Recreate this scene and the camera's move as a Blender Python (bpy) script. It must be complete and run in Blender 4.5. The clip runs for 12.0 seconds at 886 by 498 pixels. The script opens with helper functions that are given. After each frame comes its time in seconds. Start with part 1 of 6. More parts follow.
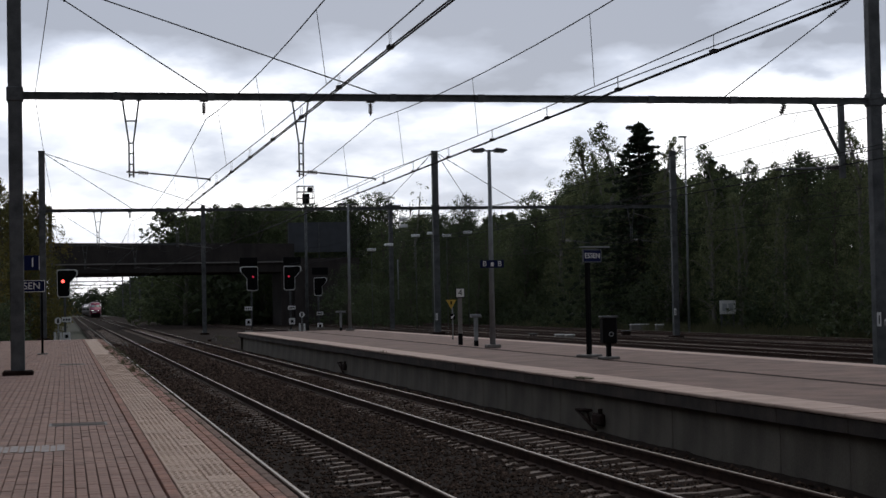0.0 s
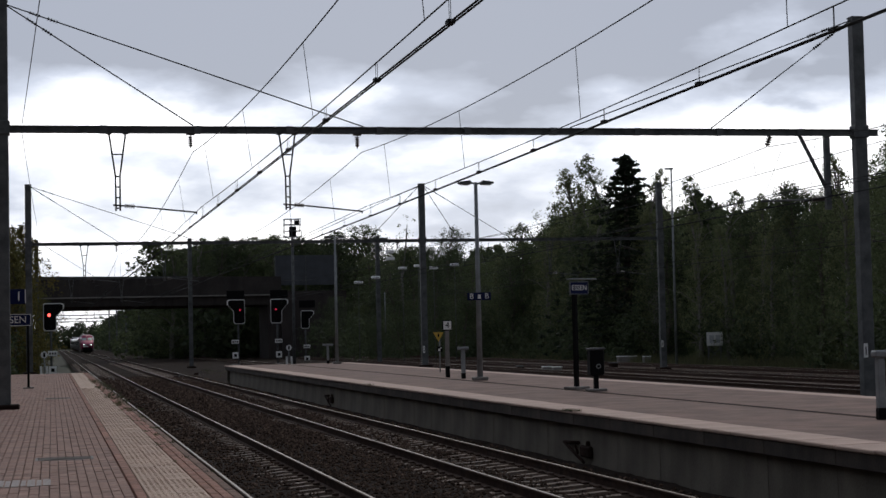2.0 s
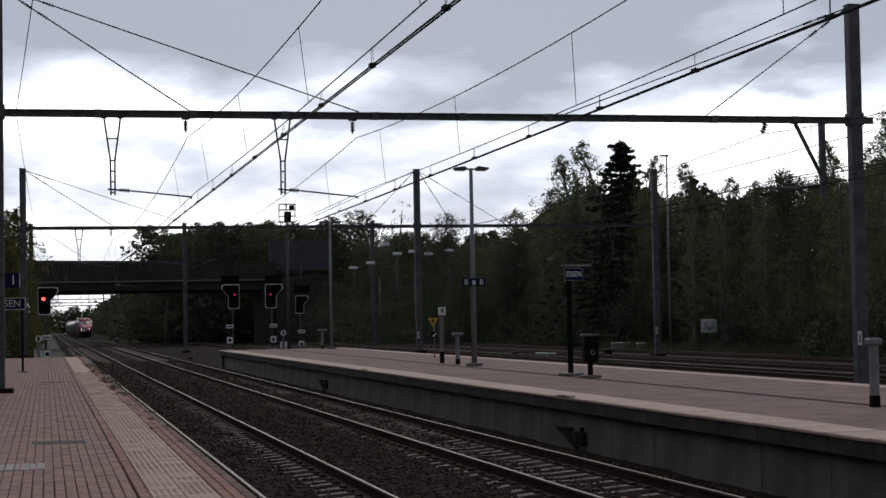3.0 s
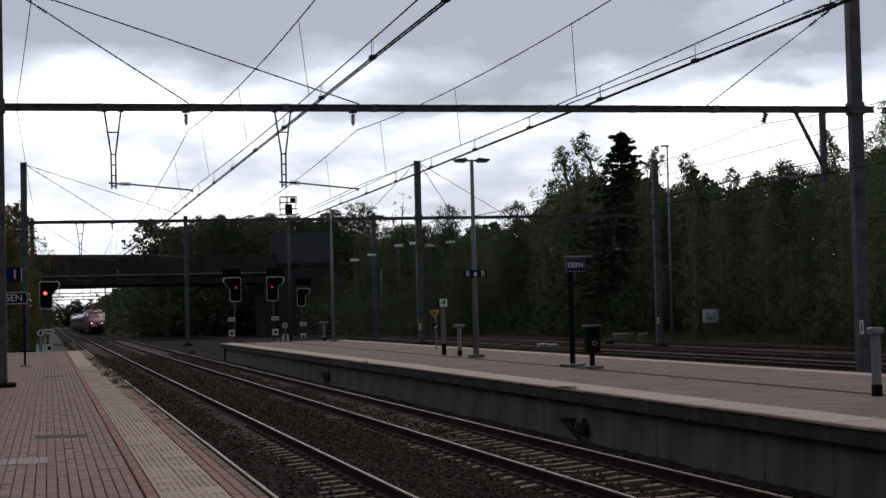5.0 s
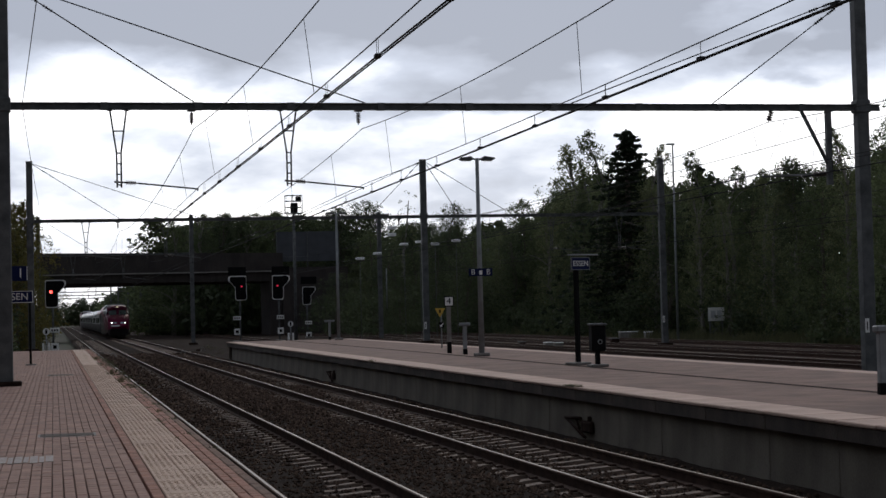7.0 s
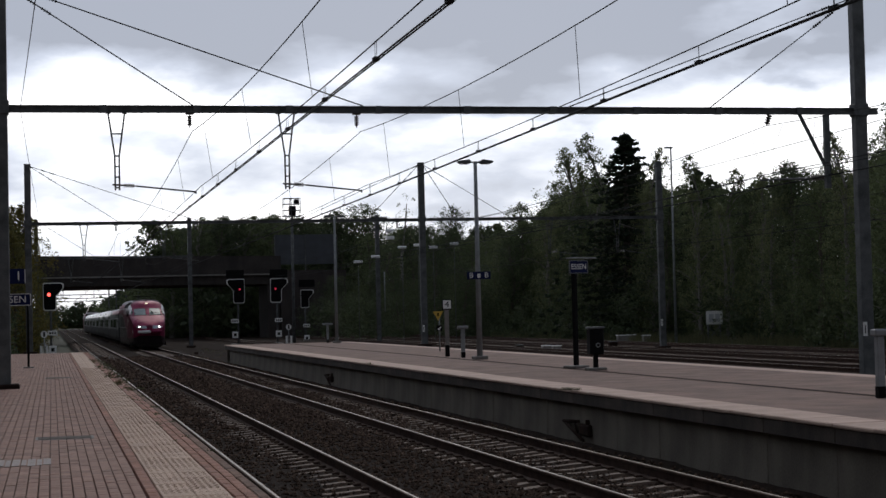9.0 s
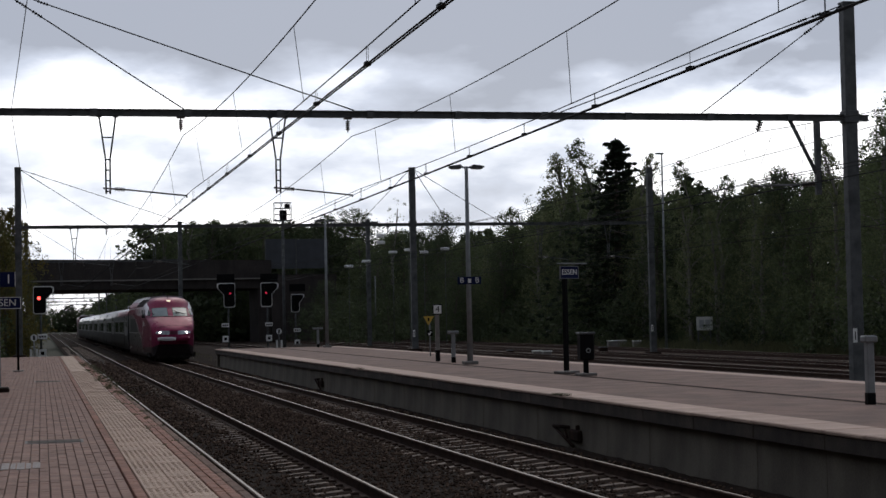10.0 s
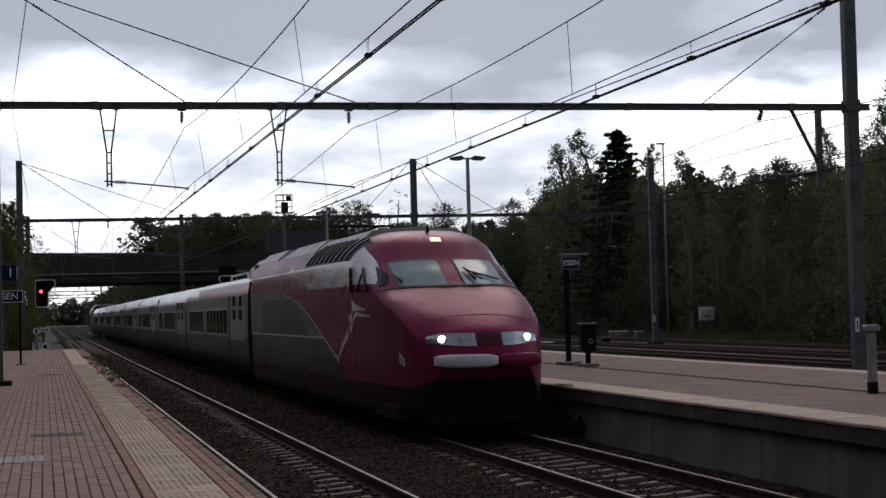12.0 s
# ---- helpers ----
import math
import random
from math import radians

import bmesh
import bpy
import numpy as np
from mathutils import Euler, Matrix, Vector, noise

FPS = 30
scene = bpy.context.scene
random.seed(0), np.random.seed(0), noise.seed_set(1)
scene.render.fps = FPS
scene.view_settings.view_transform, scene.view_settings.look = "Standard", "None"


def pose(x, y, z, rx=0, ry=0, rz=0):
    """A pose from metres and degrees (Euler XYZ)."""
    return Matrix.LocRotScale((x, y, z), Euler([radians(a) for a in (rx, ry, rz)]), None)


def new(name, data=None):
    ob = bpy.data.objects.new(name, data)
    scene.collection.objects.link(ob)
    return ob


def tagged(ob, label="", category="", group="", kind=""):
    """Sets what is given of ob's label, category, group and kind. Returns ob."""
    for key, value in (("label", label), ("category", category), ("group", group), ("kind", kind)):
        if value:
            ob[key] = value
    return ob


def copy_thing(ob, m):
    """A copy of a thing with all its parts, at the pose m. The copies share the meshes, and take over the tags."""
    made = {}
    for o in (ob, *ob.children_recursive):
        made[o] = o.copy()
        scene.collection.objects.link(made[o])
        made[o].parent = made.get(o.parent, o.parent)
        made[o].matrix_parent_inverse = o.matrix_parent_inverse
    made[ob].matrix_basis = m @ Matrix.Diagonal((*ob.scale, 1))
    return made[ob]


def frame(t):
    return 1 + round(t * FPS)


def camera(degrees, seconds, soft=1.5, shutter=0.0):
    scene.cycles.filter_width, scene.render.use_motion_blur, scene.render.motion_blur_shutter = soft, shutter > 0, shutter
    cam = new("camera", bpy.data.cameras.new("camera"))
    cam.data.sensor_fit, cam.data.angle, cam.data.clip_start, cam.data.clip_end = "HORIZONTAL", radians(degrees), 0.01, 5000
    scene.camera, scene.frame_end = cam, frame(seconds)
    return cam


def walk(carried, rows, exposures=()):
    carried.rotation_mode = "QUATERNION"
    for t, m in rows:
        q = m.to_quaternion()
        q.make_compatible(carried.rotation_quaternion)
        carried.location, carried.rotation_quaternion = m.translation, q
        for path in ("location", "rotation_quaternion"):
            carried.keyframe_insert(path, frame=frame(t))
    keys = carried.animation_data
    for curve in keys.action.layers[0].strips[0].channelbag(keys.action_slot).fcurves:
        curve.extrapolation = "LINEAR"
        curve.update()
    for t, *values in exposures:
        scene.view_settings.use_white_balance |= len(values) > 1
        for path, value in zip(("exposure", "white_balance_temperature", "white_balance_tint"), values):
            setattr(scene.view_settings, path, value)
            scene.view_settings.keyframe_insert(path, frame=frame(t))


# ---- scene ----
# The camera stands still on the platform and is turned by hand.
EYE = (0.0, 0.0, 2.108)
cam = camera(28.88, 12.0, soft=1.5)
TURNS = (
    (0.0, 91.763, 1.112, -12.372),
    (0.5, 91.546, 0.94, -12.468),
    (1.0, 92.075, 1.099, -12.625),
    (1.5, 92.22, 1.13, -12.76),
    (2.0, 92.836, 1.296, -12.799),
    (2.5, 92.675, 1.122, -13.012),
    (3.0, 92.358, 1.037, -12.982),
    (5.0, 92.084, 1.384, -12.926),
    (5.5, 92.164, 1.405, -12.804),
    (6.0, 92.066, 1.311, -12.937),
    (6.5, 92.1, 1.417, -12.967),
    (7.0, 92.038, 1.421, -12.746),
    (7.2, 92.002, 1.4, -12.868),
    (9.0, 92.141, 1.368, -12.81),
    (9.5, 92.111, 1.259, -12.824),
    (10.0, 92.298, 1.156, -13.126),
    (10.5, 92.195, 1.119, -13.042),
    (11.0, 92.025, 1.081, -13.042),
    (11.5, 92.042, 1.3, -12.942),
    (12.0, 92.011, 1.444, -13.06),
)
walk(cam, [(t, pose(*EYE, a, b, c)) for t, a, b, c in TURNS])


# ---------------------------------------------------------------- light
SUN_ELEV, SUN_AZ = 34.0, 12.0
world = bpy.data.worlds.new("world")
scene.world = world
world.use_nodes = True


def build_sky():
    nt = world.node_tree
    nt.nodes.clear()
    n, l = nt.nodes.new, nt.links.new
    out, bg = n("ShaderNodeOutputWorld"), n("ShaderNodeBackground")
    sky = n("ShaderNodeTexSky")
    sky.sky_type, sky.sun_disc = "NISHITA", False
    sky.sun_elevation, sky.sun_rotation = radians(SUN_ELEV), radians(SUN_AZ)
    tc = n("ShaderNodeTexCoord")
    mp = n("ShaderNodeMapping")
    mp.inputs["Scale"].default_value = (1.0, 1.0, 2.6)
    mp.inputs["Location"].default_value = (0.35, 0.1, 0.62)
    l(tc.outputs["Generated"], mp.inputs["Vector"])
    big, fine = n("ShaderNodeTexNoise"), n("ShaderNodeTexNoise")
    big.inputs["Scale"].default_value, big.inputs["Detail"].default_value = 3.6, 7.0
    big.inputs["Roughness"].default_value = 0.52
    fine.inputs["Scale"].default_value, fine.inputs["Detail"].default_value = 9.0, 6.0
    l(mp.outputs[0], big.inputs["Vector"])
    l(mp.outputs[0], fine.inputs["Vector"])
    mix = n("ShaderNodeMath")
    mix.operation = "MULTIPLY_ADD"
    mix.inputs[1].default_value = 0.46
    l(fine.outputs[0], mix.inputs[0])
    l(big.outputs[0], mix.inputs[2])
    sep, lift = n("ShaderNodeSeparateXYZ"), n("ShaderNodeMapRange")
    l(tc.outputs["Generated"], sep.inputs[0])
    for i, v in enumerate((0.02, 0.22, -0.135, 0.06)):
        lift.inputs[1 + i].default_value = v
    l(sep.outputs[2], lift.inputs[0])
    both = n("ShaderNodeMath")
    l(mix.outputs[0], both.inputs[0])
    l(lift.outputs[0], both.inputs[1])
    mix = both
    # grey cloud banks and bright breaks with ragged edges
    warp, ragged, offset = n("ShaderNodeTexNoise"), n("ShaderNodeVectorMath"), n("ShaderNodeVectorMath")
    warp.inputs["Scale"].default_value, warp.inputs["Detail"].default_value = 11.0, 6.0
    l(mp.outputs[0], warp.inputs["Vector"])
    offset.operation, ragged.operation = "SUBTRACT", "MULTIPLY_ADD"
    offset.inputs[1].default_value = (0.5, 0.5, 0.5)
    l(warp.outputs["Color"], offset.inputs[0])
    ragged.inputs[1].default_value = (0.13, 0.13, 0.09)
    l(offset.outputs[0], ragged.inputs[0])
    l(tc.outputs["Generated"], ragged.inputs[2])
    for centre, radius, amount in CLOUD_BANKS:
        away, flat, thick = n("ShaderNodeVectorMath"), n("ShaderNodeVectorMath"), n("ShaderNodeMapRange")
        away.operation, flat.operation, thick.interpolation_type = "SUBTRACT", "MULTIPLY", "SMOOTHSTEP"
        away.inputs[1].default_value, flat.inputs[1].default_value = centre, (1.0, 1.0, 2.3)
        l(ragged.outputs[0], away.inputs[0])
        l(away.outputs[0], flat.inputs[0])
        far = n("ShaderNodeVectorMath")
        far.operation = "LENGTH"
        l(flat.outputs[0], far.inputs[0])
        for i, v in enumerate((radius * 0.35, radius, amount, 0.0)):
            thick.inputs[1 + i].default_value = v
        l(far.outputs["Value"], thick.inputs[0])
        both = n("ShaderNodeMath")
        l(mix.outputs[0], both.inputs[0])
        l(thick.outputs[0], both.inputs[1])
        mix = both
    ramp = n("ShaderNodeValToRGB")
    e = ramp.color_ramp.elements
    e[0].position, e[0].color = 0.58, (1.32, 1.32, 1.36, 1)
    e[1].position, e[1].color = 0.84, (0.33, 0.36, 0.44, 1)
    k = e.new(0.65)
    k.color = (0.90, 0.94, 1.03, 1)
    k = e.new(0.725)
    k.color = (0.55, 0.60, 0.72, 1)
    l(mix.outputs[0], ramp.inputs[0])
    scale = n("ShaderNodeVectorMath")
    scale.operation = "SCALE"
    scale.inputs["Scale"].default_value = CLOUD
    l(ramp.outputs[0], scale.inputs[0])
    blend = n("ShaderNodeMixRGB")
    blend.inputs[0].default_value = 0.92
    l(sky.outputs[0], blend.inputs[1])
    l(scale.outputs[0], blend.inputs[2])
    # the overcast is brightest round the veiled sun and dulls towards the zenith and the far side
    dot = n("ShaderNodeVectorMath")
    dot.operation = "DOT_PRODUCT"
    dot.inputs[1].default_value = (math.sin(radians(SUN_AZ)) * 0.8, math.cos(radians(SUN_AZ)) * 0.8, 0.55)
    l(tc.outputs["Generated"], dot.inputs[0])
    fall = n("ShaderNodeMapRange")
    fall.interpolation_type = "SMOOTHSTEP"
    for i, v in enumerate((0.0, 0.88, 0.37, 1.0)):
        fall.inputs[1 + i].default_value = v
    l(dot.outputs["Value"], fall.inputs[0])
    dull = n("ShaderNodeVectorMath")
    dull.operation = "SCALE"
    l(blend.outputs[0], dull.inputs[0])
    l(fall.outputs[0], dull.inputs["Scale"])
    bg.inputs["Strength"].default_value = 0.10
    l(dull.outputs[0], bg.inputs["Color"])
    l(bg.outputs[0], out.inputs["Surface"])


CLOUD = 11.6
CLOUD_BANKS = (
    ((0.185, 0.97, 0.165), 0.16, 0.16), ((0.03, 0.984, 0.190), 0.10, 0.07), ((0.10, 0.983, 0.185), 0.08, 0.06),
    ((0.03, 0.99, 0.128), 0.08, -0.06), ((0.42, 0.896, 0.141), 0.045, 0.11), ((0.34, 0.927, 0.175), 0.09, 0.06),
    ((0.34, 0.934, 0.112), 0.10, -0.02), ((0.27, 0.955, 0.125), 0.06, 0.06), ((0.13, 0.985, 0.115), 0.05, 0.05), ((0.06, 0.99, 0.098), 0.04, 0.04),
)
build_sky()
sun = new("sun", bpy.data.lights.new("sun", "SUN"))
sun.data.energy, sun.data.angle, sun.data.color = 0.5, radians(30), (1.0, 0.90, 0.78)
sun.matrix_world = pose(0, 0, 40, 90 - SUN_ELEV, 0, 180 - SUN_AZ)
scene.view_settings.exposure = 0.0


# ---------------------------------------------------------------- materials
def mat(name, color, rough=0.6, metal=0.0, color2=None, scale=8.0, fine=60.0, bump=0.0, bump_scale=None, stretch=(1, 1, 1),
        spread=0.0, emit=None, stain=0.0, spec=0.5, coat=0.0, ior=1.5):
    """Two-scale noise between two colours, a fine relief, and a little spread from piece to piece."""
    m = bpy.data.materials.new(name)
    m.use_nodes = True
    nt = m.node_tree
    n, l = nt.nodes.new, nt.links.new
    b = nt.nodes["Principled BSDF"]
    b.inputs["Roughness"].default_value = rough
    b.inputs["Metallic"].default_value = metal
    b.inputs["Specular IOR Level"].default_value = spec
    b.inputs["Coat Weight"].default_value = coat
    b.inputs["IOR"].default_value = ior
    c2 = color2 or tuple(c * 0.7 for c in color)
    tc, mp = n("ShaderNodeTexCoord"), n("ShaderNodeMapping")
    mp.inputs["Scale"].default_value = stretch
    l(tc.outputs["Object"], mp.inputs["Vector"])
    a, f = n("ShaderNodeTexNoise"), n("ShaderNodeTexNoise")
    a.inputs["Scale"].default_value, a.inputs["Detail"].default_value = scale, 5
    f.inputs["Scale"].default_value, f.inputs["Detail"].default_value = fine, 4
    l(mp.outputs[0], a.inputs["Vector"])
    l(mp.outputs[0], f.inputs["Vector"])
    add = n("ShaderNodeMath")
    add.operation = "MULTIPLY_ADD"
    add.inputs[1].default_value = 0.6
    l(f.outputs[0], add.inputs[0])
    l(a.outputs[0], add.inputs[2])
    ramp = n("ShaderNodeValToRGB")
    e = ramp.color_ramp.elements
    e[0].position, e[0].color = 0.58, (*color, 1)
    e[1].position, e[1].color = 1.02, (*c2, 1)
    l(add.outputs[0], ramp.inputs[0])
    col = ramp.outputs[0]
    if spread:
        info, hsv = n("ShaderNodeObjectInfo"), n("ShaderNodeHueSaturation")
        isl, geo = n("ShaderNodeMath"), n("ShaderNodeNewGeometry")
        isl.operation = "ADD"
        l(info.outputs["Random"], isl.inputs[0])
        l(geo.outputs["Random Per Island"], isl.inputs[1])
        fr = n("ShaderNodeMath")
        fr.operation = "FRACT"
        l(isl.outputs[0], fr.inputs[0])
        rng = n("ShaderNodeMapRange")
        rng.inputs[3].default_value, rng.inputs[4].default_value = 1 - spread, 1 + spread
        l(fr.outputs[0], rng.inputs[0])
        l(rng.outputs[0], hsv.inputs["Value"])
        l(col, hsv.inputs["Color"])
        col = hsv.outputs[0]
    if stain:
        s = n("ShaderNodeTexNoise")
        s.inputs["Scale"].default_value, s.inputs["Detail"].default_value = 1.3, 6
        ms = n("ShaderNodeMapping")
        ms.inputs["Scale"].default_value = (1, 1, 0.25)
        l(tc.outputs["Object"], ms.inputs["Vector"])
        l(ms.outputs[0], s.inputs["Vector"])
        rs = n("ShaderNodeMapRange")
        rs.inputs[1].default_value, rs.inputs[2].default_value = 0.45, 0.7
        rs.inputs[3].default_value, rs.inputs[4].default_value = 1.0, 1 - stain
        l(s.outputs[0], rs.inputs[0])
        mul = n("ShaderNodeVectorMath")
        mul.operation = "SCALE"
        l(col, mul.inputs[0])
        l(rs.outputs[0], mul.inputs["Scale"])
        col = mul.outputs[0]
    l(col, b.inputs["Base Color"])
    if bump:
        bp, bn = n("ShaderNodeBump"), n("ShaderNodeTexNoise")
        bn.inputs["Scale"].default_value = bump_scale or fine
        bn.inputs["Detail"].default_value = 5
        l(mp.outputs[0], bn.inputs["Vector"])
        bp.inputs["Strength"].default_value, bp.inputs["Distance"].default_value = bump, 0.02
        l(bn.outputs[0], bp.inputs["Height"])
        l(bp.outputs[0], b.inputs["Normal"])
    if emit:
        b.inputs["Emission Color"].default_value = (*emit[0], 1)
        b.inputs["Emission Strength"].default_value = emit[1]
    return m


M = {
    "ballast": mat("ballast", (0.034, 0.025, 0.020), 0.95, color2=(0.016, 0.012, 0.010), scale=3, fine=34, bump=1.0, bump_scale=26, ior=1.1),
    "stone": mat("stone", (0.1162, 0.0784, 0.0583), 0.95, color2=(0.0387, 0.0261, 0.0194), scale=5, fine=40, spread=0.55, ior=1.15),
    "rail": mat("rail", (0.075, 0.045, 0.034), 0.85, 0.0, color2=(0.035, 0.022, 0.017), scale=6, fine=60, bump=0.2, ior=1.2),
    "railhead": mat("railhead", (0.085, 0.072, 0.064), 0.5, 1.0, color2=(0.16, 0.15, 0.145), scale=3, fine=90, stretch=(1, 0.05, 1)),
    "sleeper": mat("sleeper", (0.175, 0.125, 0.095), 0.85, color2=(0.088, 0.062, 0.047), scale=4, fine=60, bump=0.25, spread=0.15),
    "paver": mat("paver", (0.319, 0.1881, 0.1426), 0.85, color2=(0.1925, 0.1109, 0.0828), scale=2.0, fine=50, bump=0.25, spread=0.13),
    "redpaver": mat("redpaver", (0.341, 0.1584, 0.1058), 0.85, color2=(0.176, 0.0842, 0.0552), scale=2.5, fine=50, bump=0.25, spread=0.2),
    "joint": mat("joint", (0.06, 0.048, 0.042), 0.95, color2=(0.03, 0.025, 0.022), scale=3, fine=40, bump=0.3),
    "striptile": mat("striptile", (0.5762, 0.4225, 0.3213), 0.85, color2=(0.4268, 0.3121, 0.2365), scale=2.5, fine=45, bump=0.2, spread=0.07),
    "coping": mat("coping", (0.5335, 0.3841, 0.3079), 0.85, color2=(0.3841, 0.2737, 0.2186), scale=1.6, fine=45, bump=0.2, spread=0.06, stain=0.15),
    "asphalt": mat("asphalt", (0.235, 0.146, 0.112), 0.9, color2=(0.142, 0.087, 0.067), scale=1.7, fine=38, bump=0.4, stain=0.3),
    "concrete": mat("concrete", (0.195, 0.172, 0.135), 0.9, color2=(0.12, 0.105, 0.082), scale=1.2, fine=30, bump=0.3, spread=0.07, stain=0.35),
    "edgeworn": mat("edgeworn", (0.2100, 0.1170, 0.0780), 0.9, color2=(0.1000, 0.0558, 0.0374), scale=6, fine=40, bump=0.4, spread=0.2),
    "edgebeam": mat("edgebeam", (0.085, 0.066, 0.052), 0.92, color2=(0.04, 0.031, 0.025), scale=2.5, fine=30, bump=0.35, spread=0.1, stain=0.4),
    "plinth": mat("plinth", (0.25, 0.235, 0.215), 0.9, color2=(0.14, 0.13, 0.12), scale=4, fine=40, bump=0.3),
    "steel": mat("steel", (0.1350, 0.1410, 0.1430), 0.6, 0.0, color2=(0.0600, 0.0640, 0.0648), scale=3, fine=40, bump=0.08, ior=1.25),
    "galv": mat("galv", (0.27, 0.285, 0.29), 0.6, 0.2, color2=(0.18, 0.19, 0.195), scale=4, fine=50, ior=1.3),
    "wire": mat("wire", (0.03, 0.031, 0.033), 0.75, 0.0, color2=(0.02, 0.02, 0.02), ior=1.2),
    "insul": mat("insul", (0.05, 0.035, 0.03), 0.35, color2=(0.035, 0.025, 0.02)),
    "black": mat("black", (0.008, 0.008, 0.009), 0.6, color2=(0.005, 0.005, 0.005), ior=1.15),
    "white": mat("white", (0.82, 0.82, 0.80), 0.55, color2=(0.7, 0.7, 0.68), scale=3),
    "lampglass": mat("lampglass", (0.85, 0.86, 0.86), 0.3, color2=(0.7, 0.72, 0.72)),
    "blue": mat("blue", (0.008, 0.013, 0.06), 0.55, color2=(0.006, 0.01, 0.045), scale=5, ior=1.2),
    "yellow": mat("yellow", (0.55, 0.36, 0.04), 0.5, color2=(0.42, 0.27, 0.03), scale=5),
    "red_on": mat("red_on", (0.5, 0.02, 0.03), 0.3, emit=((1.0, 0.06, 0.05), 5.0)),
    "red_dim": mat("red_dim", (0.3, 0.02, 0.03), 0.3, emit=((1.0, 0.03, 0.10), 0.45)),
    "grass": mat("grass", (0.04, 0.045, 0.02), 0.95, color2=(0.02, 0.022, 0.011), scale=0.6, fine=14, bump=0.8, bump_scale=9),
    "blade": mat("blade", (0.15, 0.15, 0.07), 0.8, color2=(0.08, 0.082, 0.04), scale=1.0, spread=0.35),
    "bark": mat("bark", (0.11, 0.09, 0.07), 0.9, color2=(0.05, 0.042, 0.035), scale=4, fine=20, bump=0.6),
    "birch": mat("birch", (0.22, 0.205, 0.185), 0.85, color2=(0.10, 0.09, 0.08), scale=5, fine=12, bump=0.3),
    "brown": mat("brown", (0.045, 0.028, 0.023), 0.8, color2=(0.025, 0.017, 0.014), scale=2, fine=20, bump=0.3, stain=0.3, ior=1.1),
    "bridge": mat("bridge", (0.05, 0.041, 0.037), 0.9, color2=(0.028, 0.023, 0.021), scale=0.5, fine=8, bump=0.2, stain=0.35),
    "brickwall": mat("brickwall", (0.05, 0.04, 0.037), 0.9, color2=(0.028, 0.022, 0.02), scale=0.6, fine=10, bump=0.3, stain=0.3),
    "slate": mat("slate", (0.06, 0.066, 0.078), 0.7, color2=(0.042, 0.046, 0.054), scale=1, fine=12, bump=0.2),
}


def leafmat(name, color, color2):
    m = mat(name, color, 0.7, color2=color2, scale=0.35, fine=3.0, spread=0.35, spec=0.25)
    b = m.node_tree.nodes["Principled BSDF"]
    b.inputs["Subsurface Weight"].default_value = 0.0
    nt = m.node_tree
    tr, mx = nt.nodes.new("ShaderNodeBsdfTranslucent"), nt.nodes.new("ShaderNodeMixShader")
    src = b.inputs["Base Color"].links[0].from_socket
    nt.links.new(src, tr.inputs["Color"])
    mx.inputs[0].default_value = 0.42
    nt.links.new(b.outputs[0], mx.inputs[1])
    nt.links.new(tr.outputs[0], mx.inputs[2])
    nt.links.new(mx.outputs[0], nt.nodes["Material Output"].inputs["Surface"])
    return m


M["leaf"] = leafmat("leaf", (0.125, 0.152, 0.07), (0.068, 0.09, 0.042))
M["leaf_dark"] = leafmat("leaf_dark", (0.082, 0.102, 0.05), (0.042, 0.058, 0.03))
M["leaf_birch"] = leafmat("leaf_birch", (0.19, 0.205, 0.10), (0.11, 0.13, 0.065))
M["needle"] = leafmat("needle", (0.03, 0.044, 0.024), (0.018, 0.028, 0.015))
M["leaf_gold"] = leafmat("leaf_gold", (0.17, 0.13, 0.035), (0.075, 0.085, 0.03))


# ---------------------------------------------------------------- mesh helpers
def mesh_of(name, bm, materials, smooth=False):
    me = bpy.data.meshes.new(name)
    bm.to_mesh(me)
    bm.free()
    for m in materials if isinstance(materials, (list, tuple)) else [materials]:
        me.materials.append(m)
    if smooth:
        me.shade_smooth()
    return me


def part(name, bm, material, parent, label="", at=None, smooth=False):
    """Links a bmesh (or a mesh) as one object under a thing or a part."""
    me = mesh_of(name, bm, material, smooth) if isinstance(bm, bmesh.types.BMesh) else bm
    ob = new(name, me)
    ob.parent = parent
    if at is not None:
        ob.matrix_basis = at
    if label:
        ob["label"] = label
    return ob


def thing(name, at=(0, 0, 0), label="", category="", group="", kind="", turn=0):
    ob = new(name)
    ob.empty_display_size = 0.2
    ob.matrix_basis = pose(*at, 0, 0, turn)
    return tagged(ob, label, category, group, kind)


def solid(name, bm, material, label="", category="", group="", kind="", smooth=False):
    """A thing of one mesh."""
    return tagged(new(name, mesh_of(name, bm, material, smooth)), label, category, group, kind)


def box(bm, x0, x1, y0, y1, z0, z1, bevel=0.0, mi=0):
    vs = [bm.verts.new((x, y, z)) for x in (x0, x1) for y in (y0, y1) for z in (z0, z1)]
    fs = [bm.faces.new([vs[i] for i in q]) for q in ((0, 1, 3, 2), (4, 6, 7, 5), (0, 4, 5, 1), (2, 3, 7, 6), (0, 2, 6, 4), (1, 5, 7, 3))]
    for f in fs:
        f.material_index = mi
    if bevel:
        es = list({e for f in fs for e in f.edges})
        r = bmesh.ops.bevel(bm, geom=es, offset=bevel, segments=1, affect="EDGES", profile=0.5)
        for f in r["faces"]:
            f.material_index = mi
    return bm


def bx(x0, x1, y0, y1, z0, z1, bevel=0.0):
    return box(bmesh.new(), x0, x1, y0, y1, z0, z1, bevel)


